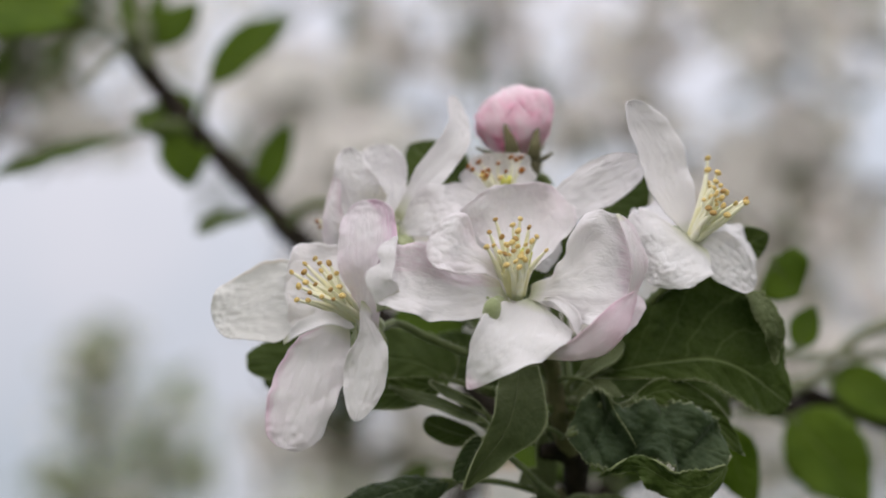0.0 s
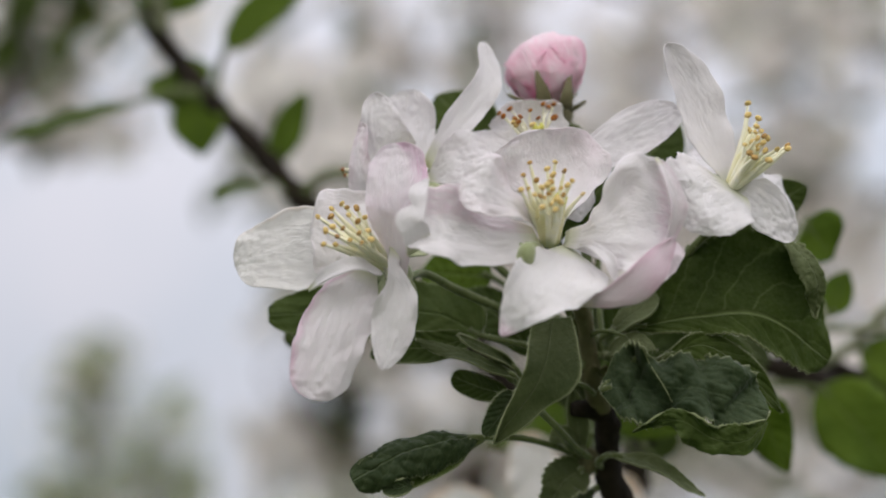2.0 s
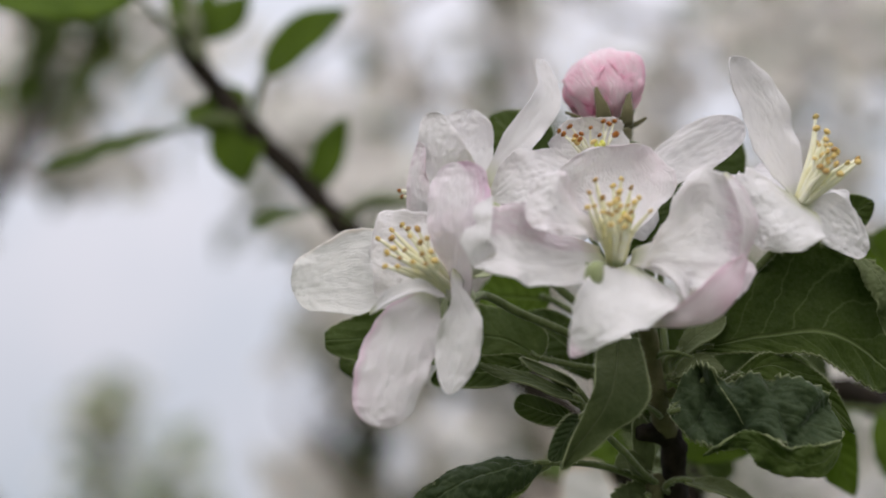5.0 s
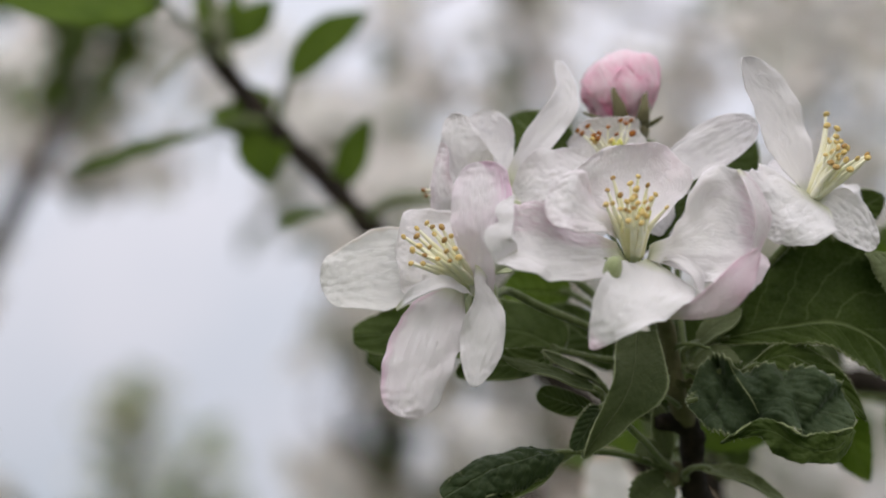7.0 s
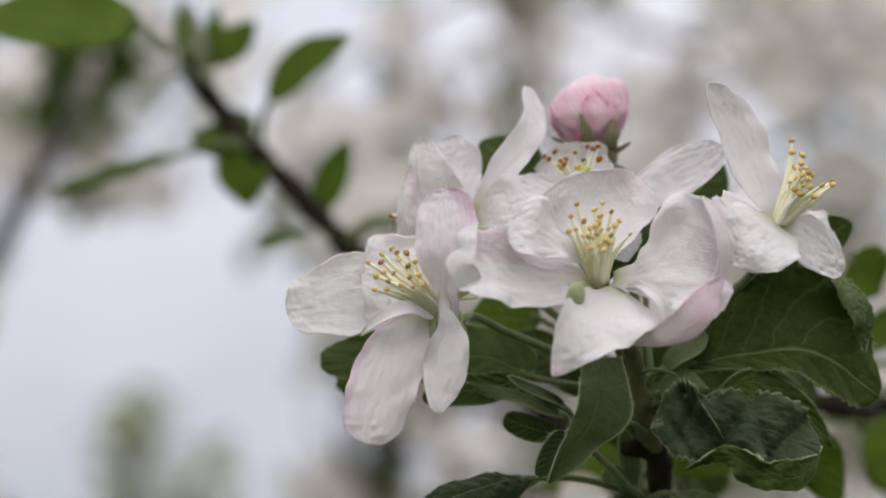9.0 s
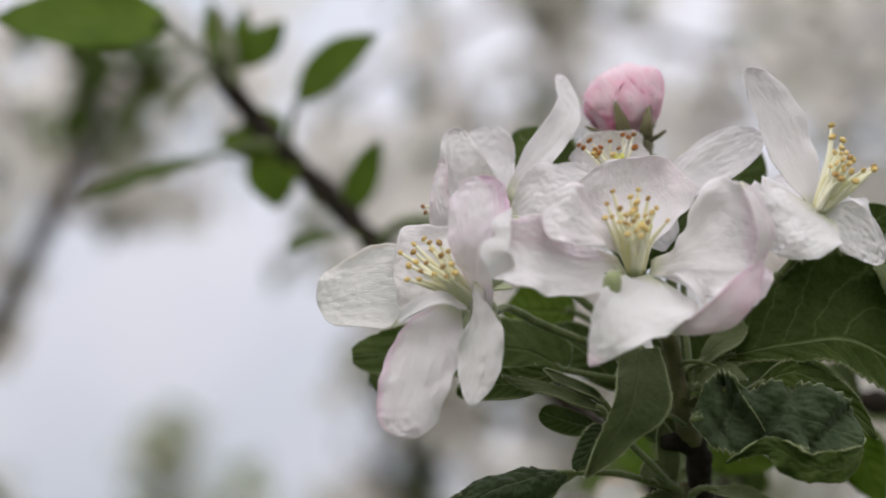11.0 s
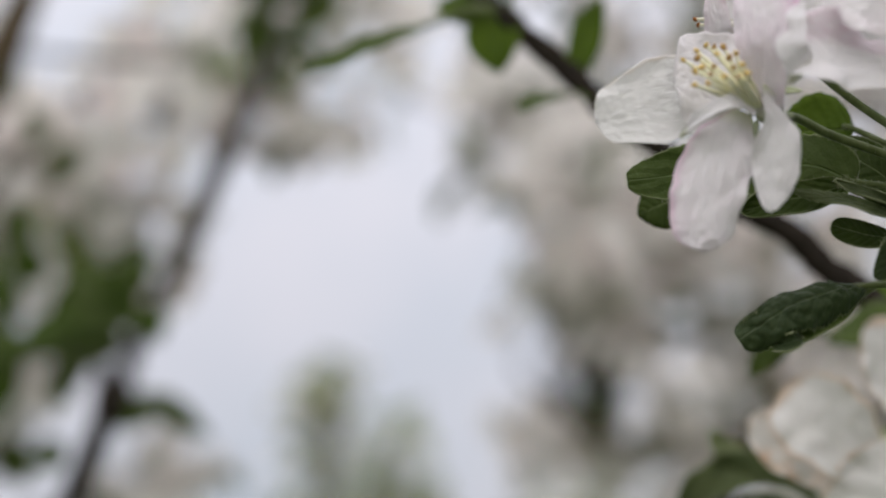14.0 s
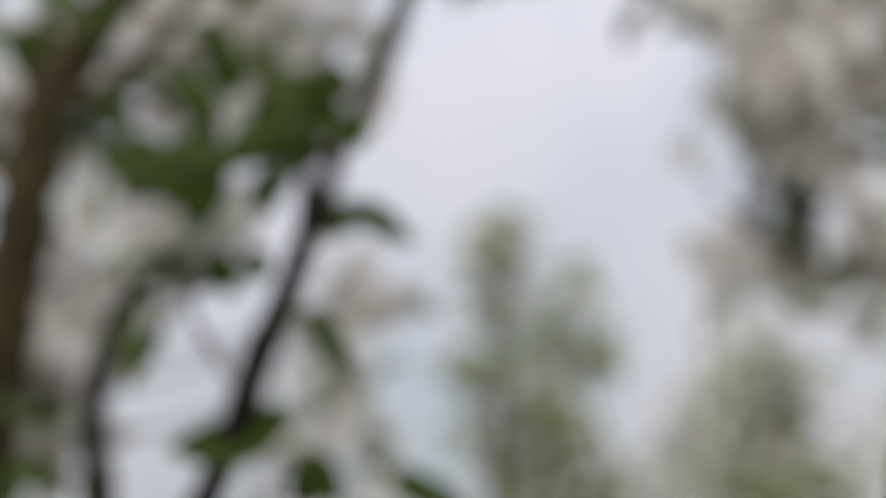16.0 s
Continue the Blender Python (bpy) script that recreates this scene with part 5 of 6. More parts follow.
soft_leaf((-6.2, 40, -16.9), (-13.3, 40, -19.6), 9, (0, -0.9, 0.2), 0.0, LEAF, "fresh green leaf behind the blossoms", "leaves below the cluster", (6.1, 30, -17.9))
fl = thing("apple_blossom", (11.1, 190, -116.2), "white apple blossom below the leaf, out of focus", "flower", "fading blossoms")
for a, b in (((8.5, 190, -114.7), (-3.5, 185, -106.5)), ((9.2, 190, -114.1), (9.9, 190, -100.3)), ((9.6, 188, -115.1), (3.7, 186, -123.4)), ((10.5, 190, -114.8), (21.9, 188, -108.1)), ((10.4, 190, -116.2), (18.3, 188, -125.7))):
    petal(fl, [a, V(a).lerp(V(b), 0.5) + Vector((0, -3, 0)), b], 17, (-0.1, -0.95, 0.2), None, mat=PETAL_OLD, shape=(0.5, 3.0), nu=5, nv=10)
add_heart(fl, (9.8, 190, -115.1), (-0.1, -0.9, 0.4), [(16.2, 195, -129.9), (20.5, 195, -150.9)])
dk = thing("apple_branch", (-11.8, 480, -315.7), "dark slanting apple twig, out of focus", "branch")
part("stem", tube(bmesh.new(), [(-11.8, 480, -315.7), (-0.7, 480, -200.3), (6.7, 480, -168.5), (12.8, 480, -150.5), (19.8, 480, -132.6), (40.2, 480, -102)], 8.5, 5.0, 24, 10, 0.4), TWIG, dk)

# ---- background trees ----


def blossom_template():
    """Small five-petalled flower, each petal cupped; about 60 triangles; radius 1, opening towards +z."""
    vs, fs = [], []
    for k in range(5):
        a = 2 * math.pi * k / 5
        for i in range(4):
            f = (0.08, 0.45, 0.8, 1.0)[i]
            w = (0.07, 0.34, 0.40, 0.2)[i]
            for j in (-1, 0, 1):
                r, s = f, j * w
                z = 0.28 * f * f + 0.10 * abs(j) + 0.05 * math.sin(3 * k + i)
                vs.append((r * math.cos(a) - s * math.sin(a), r * math.sin(a) + s * math.cos(a), z))
        o = k * 12
        for i in range(3):
            for j in range(2):
                fs.append((o + i * 3 + j, o + i * 3 + j + 1, o + i * 3 + j + 4, o + i * 3 + j + 3))
    return np.array(vs), np.array(fs)


def leaf_template():
    """Small folded pointed leaf, length 1 along x."""
    vs, fs = [], []
    for i in range(6):
        f = i / 5
        w = 0.27 * (math.sin(math.pi * min(max(f, 0.03), 0.97)) ** 0.8)
        for j in (-1, 0, 1):
            vs.append((f, j * w, 0.12 * abs(j) * w / 0.27 - 0.25 * f * f))
    for i in range(5):
        for j in range(2):
            fs.append((i * 3 + j, i * 3 + j + 1, i * 3 + j + 4, i * 3 + j + 3))
    return np.array(vs), np.array(fs)


BV, BF = blossom_template()
LV, LF = leaf_template()


def joined(name, verts, faces, mat, parent, label, kind="stuff"):
    """One mesh of many small pieces, given in local millimetres."""
    o = np.array(origin_of(parent))
    me_ = bpy.data.meshes.new(name)
    me_.from_pydata(((np.concatenate(verts) - o) * 0.001).tolist(), [], np.concatenate(faces).tolist())
    me_.shade_smooth()
    me_.materials.append(mat)
    me_.uv_layers.new(name="UVMap")
    ob = new(name, me_)
    ob.parent = parent
    return tagged(ob, label, "", "", kind)


def far_petal_material(name, white, tint):
    m, nt, out = material(name)
    g = nt.nodes.new("ShaderNodeNewGeometry")
    col = ramp(nt, g.outputs["Random Per Island"], [(0.0, white), (0.7, white), (1.0, tint)])
    thin_surface(nt, out, col, col, None, 0.6, 0.35, 0.2)
    return m


def far_leaf_material(name, a, b):
    m, nt, out = material(name)
    g = nt.nodes.new("ShaderNodeNewGeometry")
    col = ramp(nt, g.outputs["Random Per Island"], [(0.0, a), (1.0, b)])
    thin_surface(nt, out, col, col, None, 0.5, 0.3, 0.4)
    return m


FAR_PETAL = far_petal_material("blossom_white", (0.87, 0.84, 0.805), (0.82, 0.70, 0.68))
FAR_LEAF = far_leaf_material("young_leaves", (0.035, 0.062, 0.008), (0.13, 0.165, 0.035))
# leaf green darkened to carry the shade of the gap in the blossom
GAP_SHADE_LEAF = far_leaf_material("gap_shade_leaves", (0.016, 0.028, 0.006), (0.035, 0.055, 0.012))
PALE_LEAF = far_leaf_material("pale_young_leaves", (0.12, 0.165, 0.02), (0.23, 0.28, 0.045))


def frames_for(rs, n, up_bias):
    """Random orthonormal frames whose third axis leans by the bias."""
    z = rs.normal(size=(n, 3)) + np.array(up_bias)
    z /= np.linalg.norm(z, axis=1)[:, None]
    x = np.cross(z, rs.normal(size=(n, 3)))
    x /= np.linalg.norm(x, axis=1)[:, None]
    return np.stack([x, np.cross(z, x), z], 2)


def pieces(rs, template, faces, centres, size, bias):
    fr = frames_for(rs, len(centres), bias)
    s = size * rs.uniform(0.8, 1.15, len(centres))
    vs = np.einsum("nij,vj->nvi", fr, template) * s[:, None, None] + centres[:, None, :]
    fs = faces[None] + (np.arange(len(centres)) * len(template))[:, None, None]
    return vs.reshape(-1, 3), fs.reshape(-1, 4)


def blossom_tree(base, limbs, sprays, label, seed, flower=19.0, leaf_size=38.0, bark=None, twig_r=1.2, leafy=None):
    """A tree: trunk and limbs as tapered tubes, and sprays (centre, radius, flowers, leaves), each on a twig from the nearest limb."""
    rs = np.random.RandomState(seed)
    tr = thing("apple_tree", base, label, "tree")
    path = []
    for k, (pts, r0, r1, *skin) in enumerate(limbs):
        part("trunk" if k == 0 else "limb", tube(bmesh.new(), pts, r0, r1, 40, 10, 0.25), skin[0] if skin else bark or BARK, tr)
        path += curve_points(pts, 40)[(0 if k else 8):]
    bv, bf, lv, lf, nb, nl = [], [], [], [], 0, 0
    for c, rad, nf, nlv in sprays:
        c = V(c)
        near = min(path, key=lambda p: (p - c).length + max(0, p.z - c.z) * 0.6)
        mid = near.lerp(c, 0.55) + Vector((rs.normal() * 12, rs.normal() * 12, -0.06 * (near - c).length))
        bough = part("twig", tube(bmesh.new(), [near, mid, c], twig_r * 1.6, twig_r * 0.7, 10, 6, 0.2), TWIG, tr)
        cc = np.array(c)
        if nf:
            q = rs.normal(size=(nf, 3))
            q = q / np.linalg.norm(q, axis=1)[:, None] * rs.uniform(0.15, 1, (nf, 1)) ** 0.6 * rad
            v_, f_ = pieces(rs, BV, BF, cc + q, flower, (0, -0.6, 0.5))
            bv.append(v_)
            bf.append(f_ + nb)
            nb += len(v_)
            for e in (cc + q)[: 2]:
                part("twiglet", tube(bmesh.new(), [c - Vector((0, 0, rad * 0.3)), c.lerp(V(e), 0.6), V(e)], 0.9, 0.6, 4, 5), TWIG, bough)
        if nlv:
            q = rs.normal(size=(nlv, 3))
            q = q / np.linalg.norm(q, axis=1)[:, None] * rs.uniform(0.2, 1.1, (nlv, 1)) ** 0.6 * rad
            v_, f_ = pieces(rs, LV, LF, cc + q * 0.9, leaf_size, (0, -0.3, 0.8))
            lv.append(v_)
            lf.append(f_ + nl)
            nl += len(v_)
    if bv:
        joined("blossoms", bv, bf, FAR_PETAL, tr, "clusters of white apple blossom")
    if lv:
        joined("leaves", lv, lf, leafy or FAR_LEAF, tr, "small fresh green leaves")
    return tr


# left tree: brown limb, dark twigs and bunches of leaves
LT = spot(-0.95, 0.8)
T2 = [(-379.5, 600, -345), (-322.7, 545, -232.2), (-294.3, 530, -185.6), (-279.8, 528, -152.8), (-263.6, 526, -125.6), (-251.9, 525, -101.2), (-244.9, 525, -84.3), (-246.8, 527, -69.4)]
T2_UP = [(-245.3, 526, -85.6), (-236.6, 530, -75.3), (-233.9, 532, -60.7), (-215.5, 540, -28.9), (-204, 560, 3.7), (-188.6, 580, 42.9), (-178.7, 600, 70.6), (-177.7, 605, 76.7), (-184.6, 620, 94.3), (-182.7, 650, 152.3)]
T3 = [(-441.4, 640, -342.8), (-396.4, 620, -233.2), (-394.6, 610, -196.2), (-383.8, 605, -164.3), (-368.3, 600, -131.1), (-327.6, 580, -109), (-318.9, 570, -84.5)]
LIMB = [LT, (-593.7, 760, -398.5), (-519.6, 740, -222.1), (-490.1, 730, -142.2), (-470, 725, -90.9), (-454.4, 720, -46.8), (-445.4, 722, -19), (-385.3, 730, 52.4), (-366.6, 745, 83.9), (-346.8, 770, 143.4)]
left_sprays = []


def veil(sprays, centre, spread, count, radius, flowers, leaves, seed):
    """Scatter a number of sprays evenly about a centre within a spread, in millimetres."""
    rs = np.random.RandomState(seed)
    for k in range(count):
        off = (rs.uniform(-1, 1, 3)) * np.array(spread)
        sprays.append((tuple(np.array(centre) + off), radius * rs.uniform(0.75, 1.25), int(round(flowers * rs.uniform(0.8, 1.9))), int(round(leaves * rs.uniform(0.25, 0.9)))))


veil(left_sprays, (-483.9, 880, -64.9), (55, 80, 60), 7, 50, 9, 3, 1)
veil(left_sprays, (-525.6, 900, -192.4), (60, 60, 80), 6, 55, 11, 2, 2)
veil(left_sprays, (-479.7, 790, 14), (50, 60, 50), 4, 45, 3, 11, 3)
veil(left_sprays, (-397.5, 780, 12.9), (50, 60, 40), 4, 42, 2, 9, 4)
veil(left_sprays, (-372.1, 960, 15.1), (60, 40, 40), 4, 45, 7, 2, 5)
veil(left_sprays, (-374.4, 1050, -194.7), (40, 60, 40), 3, 42, 6, 3, 6)
veil(left_sprays, (-311.4, 560, -71.2), (50, 30, 70), 3, 26, 2, 4, 7)
veil(left_sprays, (-435, 600, -215.3), (30, 20, 20), 2, 35, 0, 8, 8)
veil(left_sprays, (-380.6, 1150, -293.8), (40, 40, 30), 2, 50, 5, 8, 9)
veil(left_sprays, (-354.2, 950, 64.9), (110, 80, 90), 9, 50, 8, 1, 10)
veil(left_sprays, (-372.4, 900, 4.1), (50, 50, 60), 3, 50, 8, 1, 11)
veil(left_sprays, (-285, 1000, 108), (70, 60, 38), 5, 48, 7, 2, 12)
veil(left_sprays, (-207.4, 1050, 140.3), (60, 60, 70), 4, 50, 7, 2, 13)
veil(left_sprays, (-170.7, 650, 92.2), (14, 20, 25), 3, 22, 0, 7, 14)
veil(left_sprays, (-241.7, 800, 113.8), (30, 30, 20), 2, 36, 3, 6, 15)
left_tree = blossom_tree(LT, [(LIMB, 26, 9), (T2, 9.0, 5.0, TWIG), (T2_UP, 4.2, 5.6, BARK_GREY), (T3, 8.0, 5.0, BARK_GREY), ([(-442.9, 722, -27.2), (-415.1, 700, -23), (-387, 680, -14.7), (-355.9, 670, 6.2), (-321.7, 660, 37.5)], 6.5, 4),
                  ([(-286.7, 530, -162.9), (-297.6, 535, -150.2), (-312.3, 545, -130), (-320.9, 560, -110.1)], 2.2, 1.4), ([(-379.5, 600, -345), (-512.3, 700, -445.2), (-593.7, 760, -398.5)], 6, 9), ([(-441.4, 640, -342.8), (-595.8, 760, -416.3)], 5, 8),
                  ([(-529.2, 745, -222.6), (-641.3, 900, -53.4), (-425.5, 950, 52.8), (-379.8, 960, 89.9), (-310.5, 1000, 75.6), (-255, 1020, 117), (-197.7, 1040, 171.9)], 9, 3)],
             left_sprays, "apple tree with dark twigs, blossom and leaf bunches", 5)
part("knot", ball((-244.3, 524, -86.3), (0.2, 0, 1), 8.5, 10.5), TWIG, left_tree, "dark knot where the twig forks")
GLT = "leaves of the left tree"
DARK_LEAF = "green apple leaf on a dark twig, out of focus"
soft_leaf((-232.7, 525, -46.9), (-241.9, 520, -24), 17.5, (0.3, -0.9, 0.2), 0.0, LEAF_FAR, DARK_LEAF, GLT)
soft_leaf((-230.1, 525, -45.9), (-215.9, 520, -55.6), 15.6, (0, -0.9, 0.3), 0.0, LEAF_FAR, DARK_LEAF, GLT)
soft_leaf((-235.3, 525, -47.9), (-264.4, 515, -47.7), 17.5, (0, -0.8, 0.5), 0.02, LEAF_FAR, DARK_LEAF, GLT)
soft_leaf((-246.4, 525, -56.9), (-293.5, 510, -59.9), 17.5, (0, -0.8, 0.5), 0.02, LEAF_FAR, DARK_LEAF, GLT)
soft_leaf((-259.5, 520, -48.3), (-277.7, 510, -56.3), 19.3, (0, -0.8, 0.5), 0.02, LEAF_FAR, DARK_LEAF, GLT)
soft_leaf((-284.7, 515, -58.4), (-296.7, 510, -91.7), 19.3, (0.2, -0.9, 0.3), 0.02, LEAF_FAR, DARK_LEAF, GLT)
soft_leaf((-294.9, 515, -69.9), (-310.6, 505, -68.1), 17.5, (0, -0.8, 0.5), 0.02, LEAF_FAR, DARK_LEAF, GLT)
soft_leaf((-244.3, 525, -89.3), (-229.6, 520, -95), 12.9, (0, -0.9, 0.3), 0.0, LEAF_FAR, DARK_LEAF, GLT)
soft_leaf((-238.1, 530, -90.6), (-204.7, 545, -104.9), 15, (0, -0.8, 0.5), 0.2, LEAF, DARK_LEAF, GLT)
soft_leaf((-255.8, 527, -128.3), (-233.8, 530, -165.9), 13, (0.4, -0.85, 0.2), 0.14, LEAF_FAR, DARK_LEAF, GLT)
soft_leaf((-264, 530, -172.4), (-322.9, 520, -186.1), 26.7, (0, -0.8, 0.55), -0.12, LEAF_FAR, DARK_LEAF, GLT)
soft_leaf((-269.7, 526, -108.8), (-281.2, 520, -111.2), 11, (0, -0.8, 0.5), 0.0, LEAF_FAR, DARK_LEAF, GLT)
soft_leaf((-261.4, 525, -79.3), (-271.9, 520, -83.2), 9.2, (0, -0.8, 0.5), -0.05, LEAF_FAR, DARK_LEAF, GLT)
soft_leaf((-229.8, 560, -208), (-194.4, 560, -228.1), 17.5, (0, -0.8, 0.5), -0.1, LEAF_FAR, DARK_LEAF, GLT)
soft_leaf((-263.5, 540, -194.4), (-250.2, 540, -221), 19.3, (0, -0.8, 0.5), 0.0, LEAF_FAR, DARK_LEAF, GLT)
soft_leaf((-309.8, 600, -8), (-300.9, 600, -33.3), 11, (0.4, -0.8, 0.4), 0.0, LEAF_FAR, DARK_LEAF, GLT)
soft_leaf((-322.7, 570, -94.9), (-313.2, 560, -115.9), 15.6, (0.2, -0.9, 0.3), 0.0, LEAF_FAR, DARK_LEAF, GLT)
soft_leaf((-350.5, 600, -95.4), (-383, 600, -97.3), 11, (0, -0.8, 0.5), 0.0, LEAF_FAR, DARK_LEAF, GLT)
soft_leaf((-307.9, 560, -58.4), (-294.8, 560, -30.2), 12, (0.3, -0.9, 0.2), 0.0, LEAF_FAR, DARK_LEAF, GLT)
soft_leaf((-337.1, 580, -57.6), (-327.6, 580, -79.9), 17.5, (0.3, -0.9, 0.2), 0.0, LEAF_FAR, DARK_LEAF, GLT)
soft_leaf((-428.6, 600, -212.7), (-448.4, 600, -226.3), 17.5, (0.2, -0.9, 0.3), 0.0, LEAF_FAR, DARK_LEAF, GLT)
soft_leaf((-451.6, 720, -5.8), (-459.2, 720, 17.1), 20.2, (0.2, -0.9, 0.3), 0.0, LEAF_FAR, DARK_LEAF, GLT)
soft_leaf((-232.5, 540, -42.9), (-225.1, 540, -60.8), 15.6, (0.2, -0.9, 0.3), 0.0, LEAF_FAR, DARK_LEAF, GLT)
soft_leaf((-322.2, 570, -89.6), (-339.4, 570, -120.6), 13.8, (0.2, -0.9, 0.3), 0.0, LEAF_FAR, DARK_LEAF, GLT)

soft_leaf((-157.5, 450, 100.1), (-147, 450, 79.5), 15.6, (0.2, -0.9, 0.3), 0.0, LEAF, DARK_LEAF, GLT)
soft_leaf((-141, 452, 88.7), (-155.6, 450, 70.7), 15.6, (0.2, -0.9, 0.3), 0.0, LEAF, DARK_LEAF, GLT)
soft_leaf((-149.9, 455, 71.1), (-161.6, 455, 54.3), 15.6, (0.2, -0.9, 0.3), 0.0, LEAF, DARK_LEAF, GLT)
soft_leaf((-149.6, 450, 97.7), (-143.6, 450, 75), 13.8, (0.2, -0.9, 0.3), 0.0, LEAF, DARK_LEAF, GLT)
soft_leaf((-124.5, 450, 74.6), (-142.1, 450, 60.4), 10.1, (0.1, -0.8, 0.5), 0.0, LEAF, DARK_LEAF, GLT)
soft_leaf((-166.9, 480, 108.3), (-191.9, 480, 94.9), 13.8, (0.1, -0.8, 0.5), 0.0, LEAF_FAR, DARK_LEAF, GLT)
soft_leaf((-230.5, 525, -50.8), (-258.3, 520, -36.1), 19.3, (0.1, -0.8, 0.5), 0.0, LEAF, DARK_LEAF, GLT)
soft_leaf((-241.5, 525, -59.8), (-273.7, 515, -51.9), 19.3, (0.1, -0.8, 0.5), 0.0, LEAF, DARK_LEAF, GLT)
soft_leaf((-276.2, 520, -61.7), (-308.3, 510, -53.8), 19.3, (0.1, -0.8, 0.5), 0.0, LEAF, DARK_LEAF, GLT)
soft_leaf((-303.2, 560, -71.8), (-320.6, 560, -107.5), 19.3, (0.2, -0.9, 0.3), 0.0, LEAF, DARK_LEAF, GLT)
soft_leaf((-369.2, 640, -48.1), (-377.7, 640, -12.7), 12.9, (0.3, -0.9, 0.3), 0.0, LEAF, DARK_LEAF, GLT)
soft_leaf((-445.4, 715, -0), (-459.7, 715, 23.3), 22.1, (0.2, -0.9, 0.3), 0.0, LEAF, DARK_LEAF, GLT)
soft_leaf((-411.3, 700, 12.1), (-383, 700, 33.9), 20.2, (0.2, -0.9, 0.3), 0.0, LEAF, DARK_LEAF, GLT)
soft_leaf((-259, 540, -202.4), (-271.3, 540, -220), 20.2, (0.2, -0.9, 0.3), 0.0, LEAF, DARK_LEAF, GLT)
soft_leaf((-343.1, 600, -114.1), (-329.8, 600, -92.4), 20.2, (0.2, -0.9, 0.3), 0.0, LEAF, DARK_LEAF, GLT)
soft_leaf((-334.6, 600, -117.3), (-366.3, 600, -112.9), 19.3, (0.2, -0.9, 0.3), 0.0, LEAF, DARK_LEAF, GLT)
part("knot", ball((-244.9, 525, -84.8), (-0.3, 0, 1), 7.0, 10.0), TWIG, left_tree)

soft_leaf((-266.1, 535, -26), (-231.9, 530, -39.4), 17.5, (0.15, -0.85, 0.5), 0.03, LEAF, DARK_LEAF, GLT)
soft_leaf((-253.1, 535, -45.8), (-229.6, 530, -23.3), 17.5, (0.15, -0.85, 0.5), 0.03, LEAF, DARK_LEAF, GLT)
soft_leaf((-294.3, 535, -54.8), (-319.4, 530, -63.3), 17.5, (0.15, -0.85, 0.5), 0.03, LEAF_FAR, DARK_LEAF, GLT)
soft_leaf((-263.7, 535, -66.8), (-234.5, 530, -58), 17.5, (0.15, -0.85, 0.5), 0.03, LEAF, DARK_LEAF, GLT)
soft_leaf((-244.2, 535, -86.1), (-229.4, 530, -95.5), 17.5, (0.15, -0.85, 0.5), 0.03, LEAF_FAR, DARK_LEAF, GLT)
soft_leaf((-311.9, 535, -79.4), (-287.5, 530, -75.2), 17.5, (0.15, -0.85, 0.5), 0.03, LEAF, DARK_LEAF, GLT)
soft_leaf((-276.8, 535, -30.4), (-287, 530, -12), 17.5, (0.15, -0.85, 0.5), 0.03, LEAF_FAR, DARK_LEAF, GLT)
soft_leaf((-308.1, 535, -100), (-328, 530, -108.7), 17.5, (0.15, -0.85, 0.5), 0.03, LEAF, DARK_LEAF, GLT)
soft_leaf((-297.5, 535, -100.6), (-286.8, 530, -120.9), 17.5, (0.15, -0.85, 0.5), 0.03, LEAF, DARK_LEAF, GLT)
soft_leaf((-367.6, 600, -93.2), (-341, 600, -87.7), 19.3, (0.15, -0.85, 0.5), 0.03, LEAF, DARK_LEAF, GLT)
soft_leaf((-342.9, 600, -75), (-368.1, 600, -62.4), 20.2, (0.15, -0.85, 0.5), 0.03, LEAF, DARK_LEAF, GLT)
soft_leaf((-338.8, 600, -58.6), (-358.1, 600, -46.3), 17.5, (0.15, -0.85, 0.5), 0.03, LEAF_FAR, DARK_LEAF, GLT)
for k, (b, t_) in enumerate((((-286.1, 530, -51.3), (-300.4, 520, -69.8)), ((-312.7, 560, -84.2), (-289.4, 550, -100.8)), ((-432.5, 715, -4.3), (-445.7, 715, 28.3)), ((-394.2, 700, 19.7), (-421.4, 700, 10)), ((-301.6, 600, -11.5), (-313.8, 600, 8.7)),
                             ((-224.4, 526, -36.6), (-238.1, 526, -20.7)), ((-283.8, 540, -102.9), (-271.7, 540, -114)), ((-480.3, 720, -141.5), (-498, 720, -114.4)))):
    soft_leaf(b, t_, 15, (0.15, -0.9, 0.4), 0.0, LEAF if k % 2 else LEAF_FAR, DARK_LEAF, GLT)

soft_leaf((-333.6, 545, -71.8), (-296.3, 537, -61.8), 17, (0.15, -0.85, 0.5), 0.03, LEAF_FAR, DARK_LEAF, GLT)
soft_leaf((-322.6, 545, -52.8), (-335.9, 537, -71.1), 17, (0.15, -0.85, 0.5), 0.03, LEAF, DARK_LEAF, GLT)
soft_leaf((-295, 550, -58.6), (-317.3, 542, -50.4), 17, (0.15, -0.85, 0.5), 0.03, LEAF_FAR, DARK_LEAF, GLT)
soft_leaf((-348.8, 560, -87.9), (-320.6, 552, -99.3), 17, (0.15, -0.85, 0.5), 0.03, LEAF, DARK_LEAF, GLT)
soft_leaf((-307.1, 550, -21.4), (-291.5, 542, -46.8), 17, (0.15, -0.85, 0.5), 0.03, LEAF_FAR, DARK_LEAF, GLT)
soft_leaf((-342.7, 560, -45.7), (-350.7, 552, -63.3), 17, (0.15, -0.85, 0.5), 0.03, LEAF, DARK_LEAF, GLT)
soft_leaf((-273.6, 540, -46.6), (-254.4, 532, -32.3), 17, (0.15, -0.85, 0.5), 0.03, LEAF_FAR, DARK_LEAF, GLT)
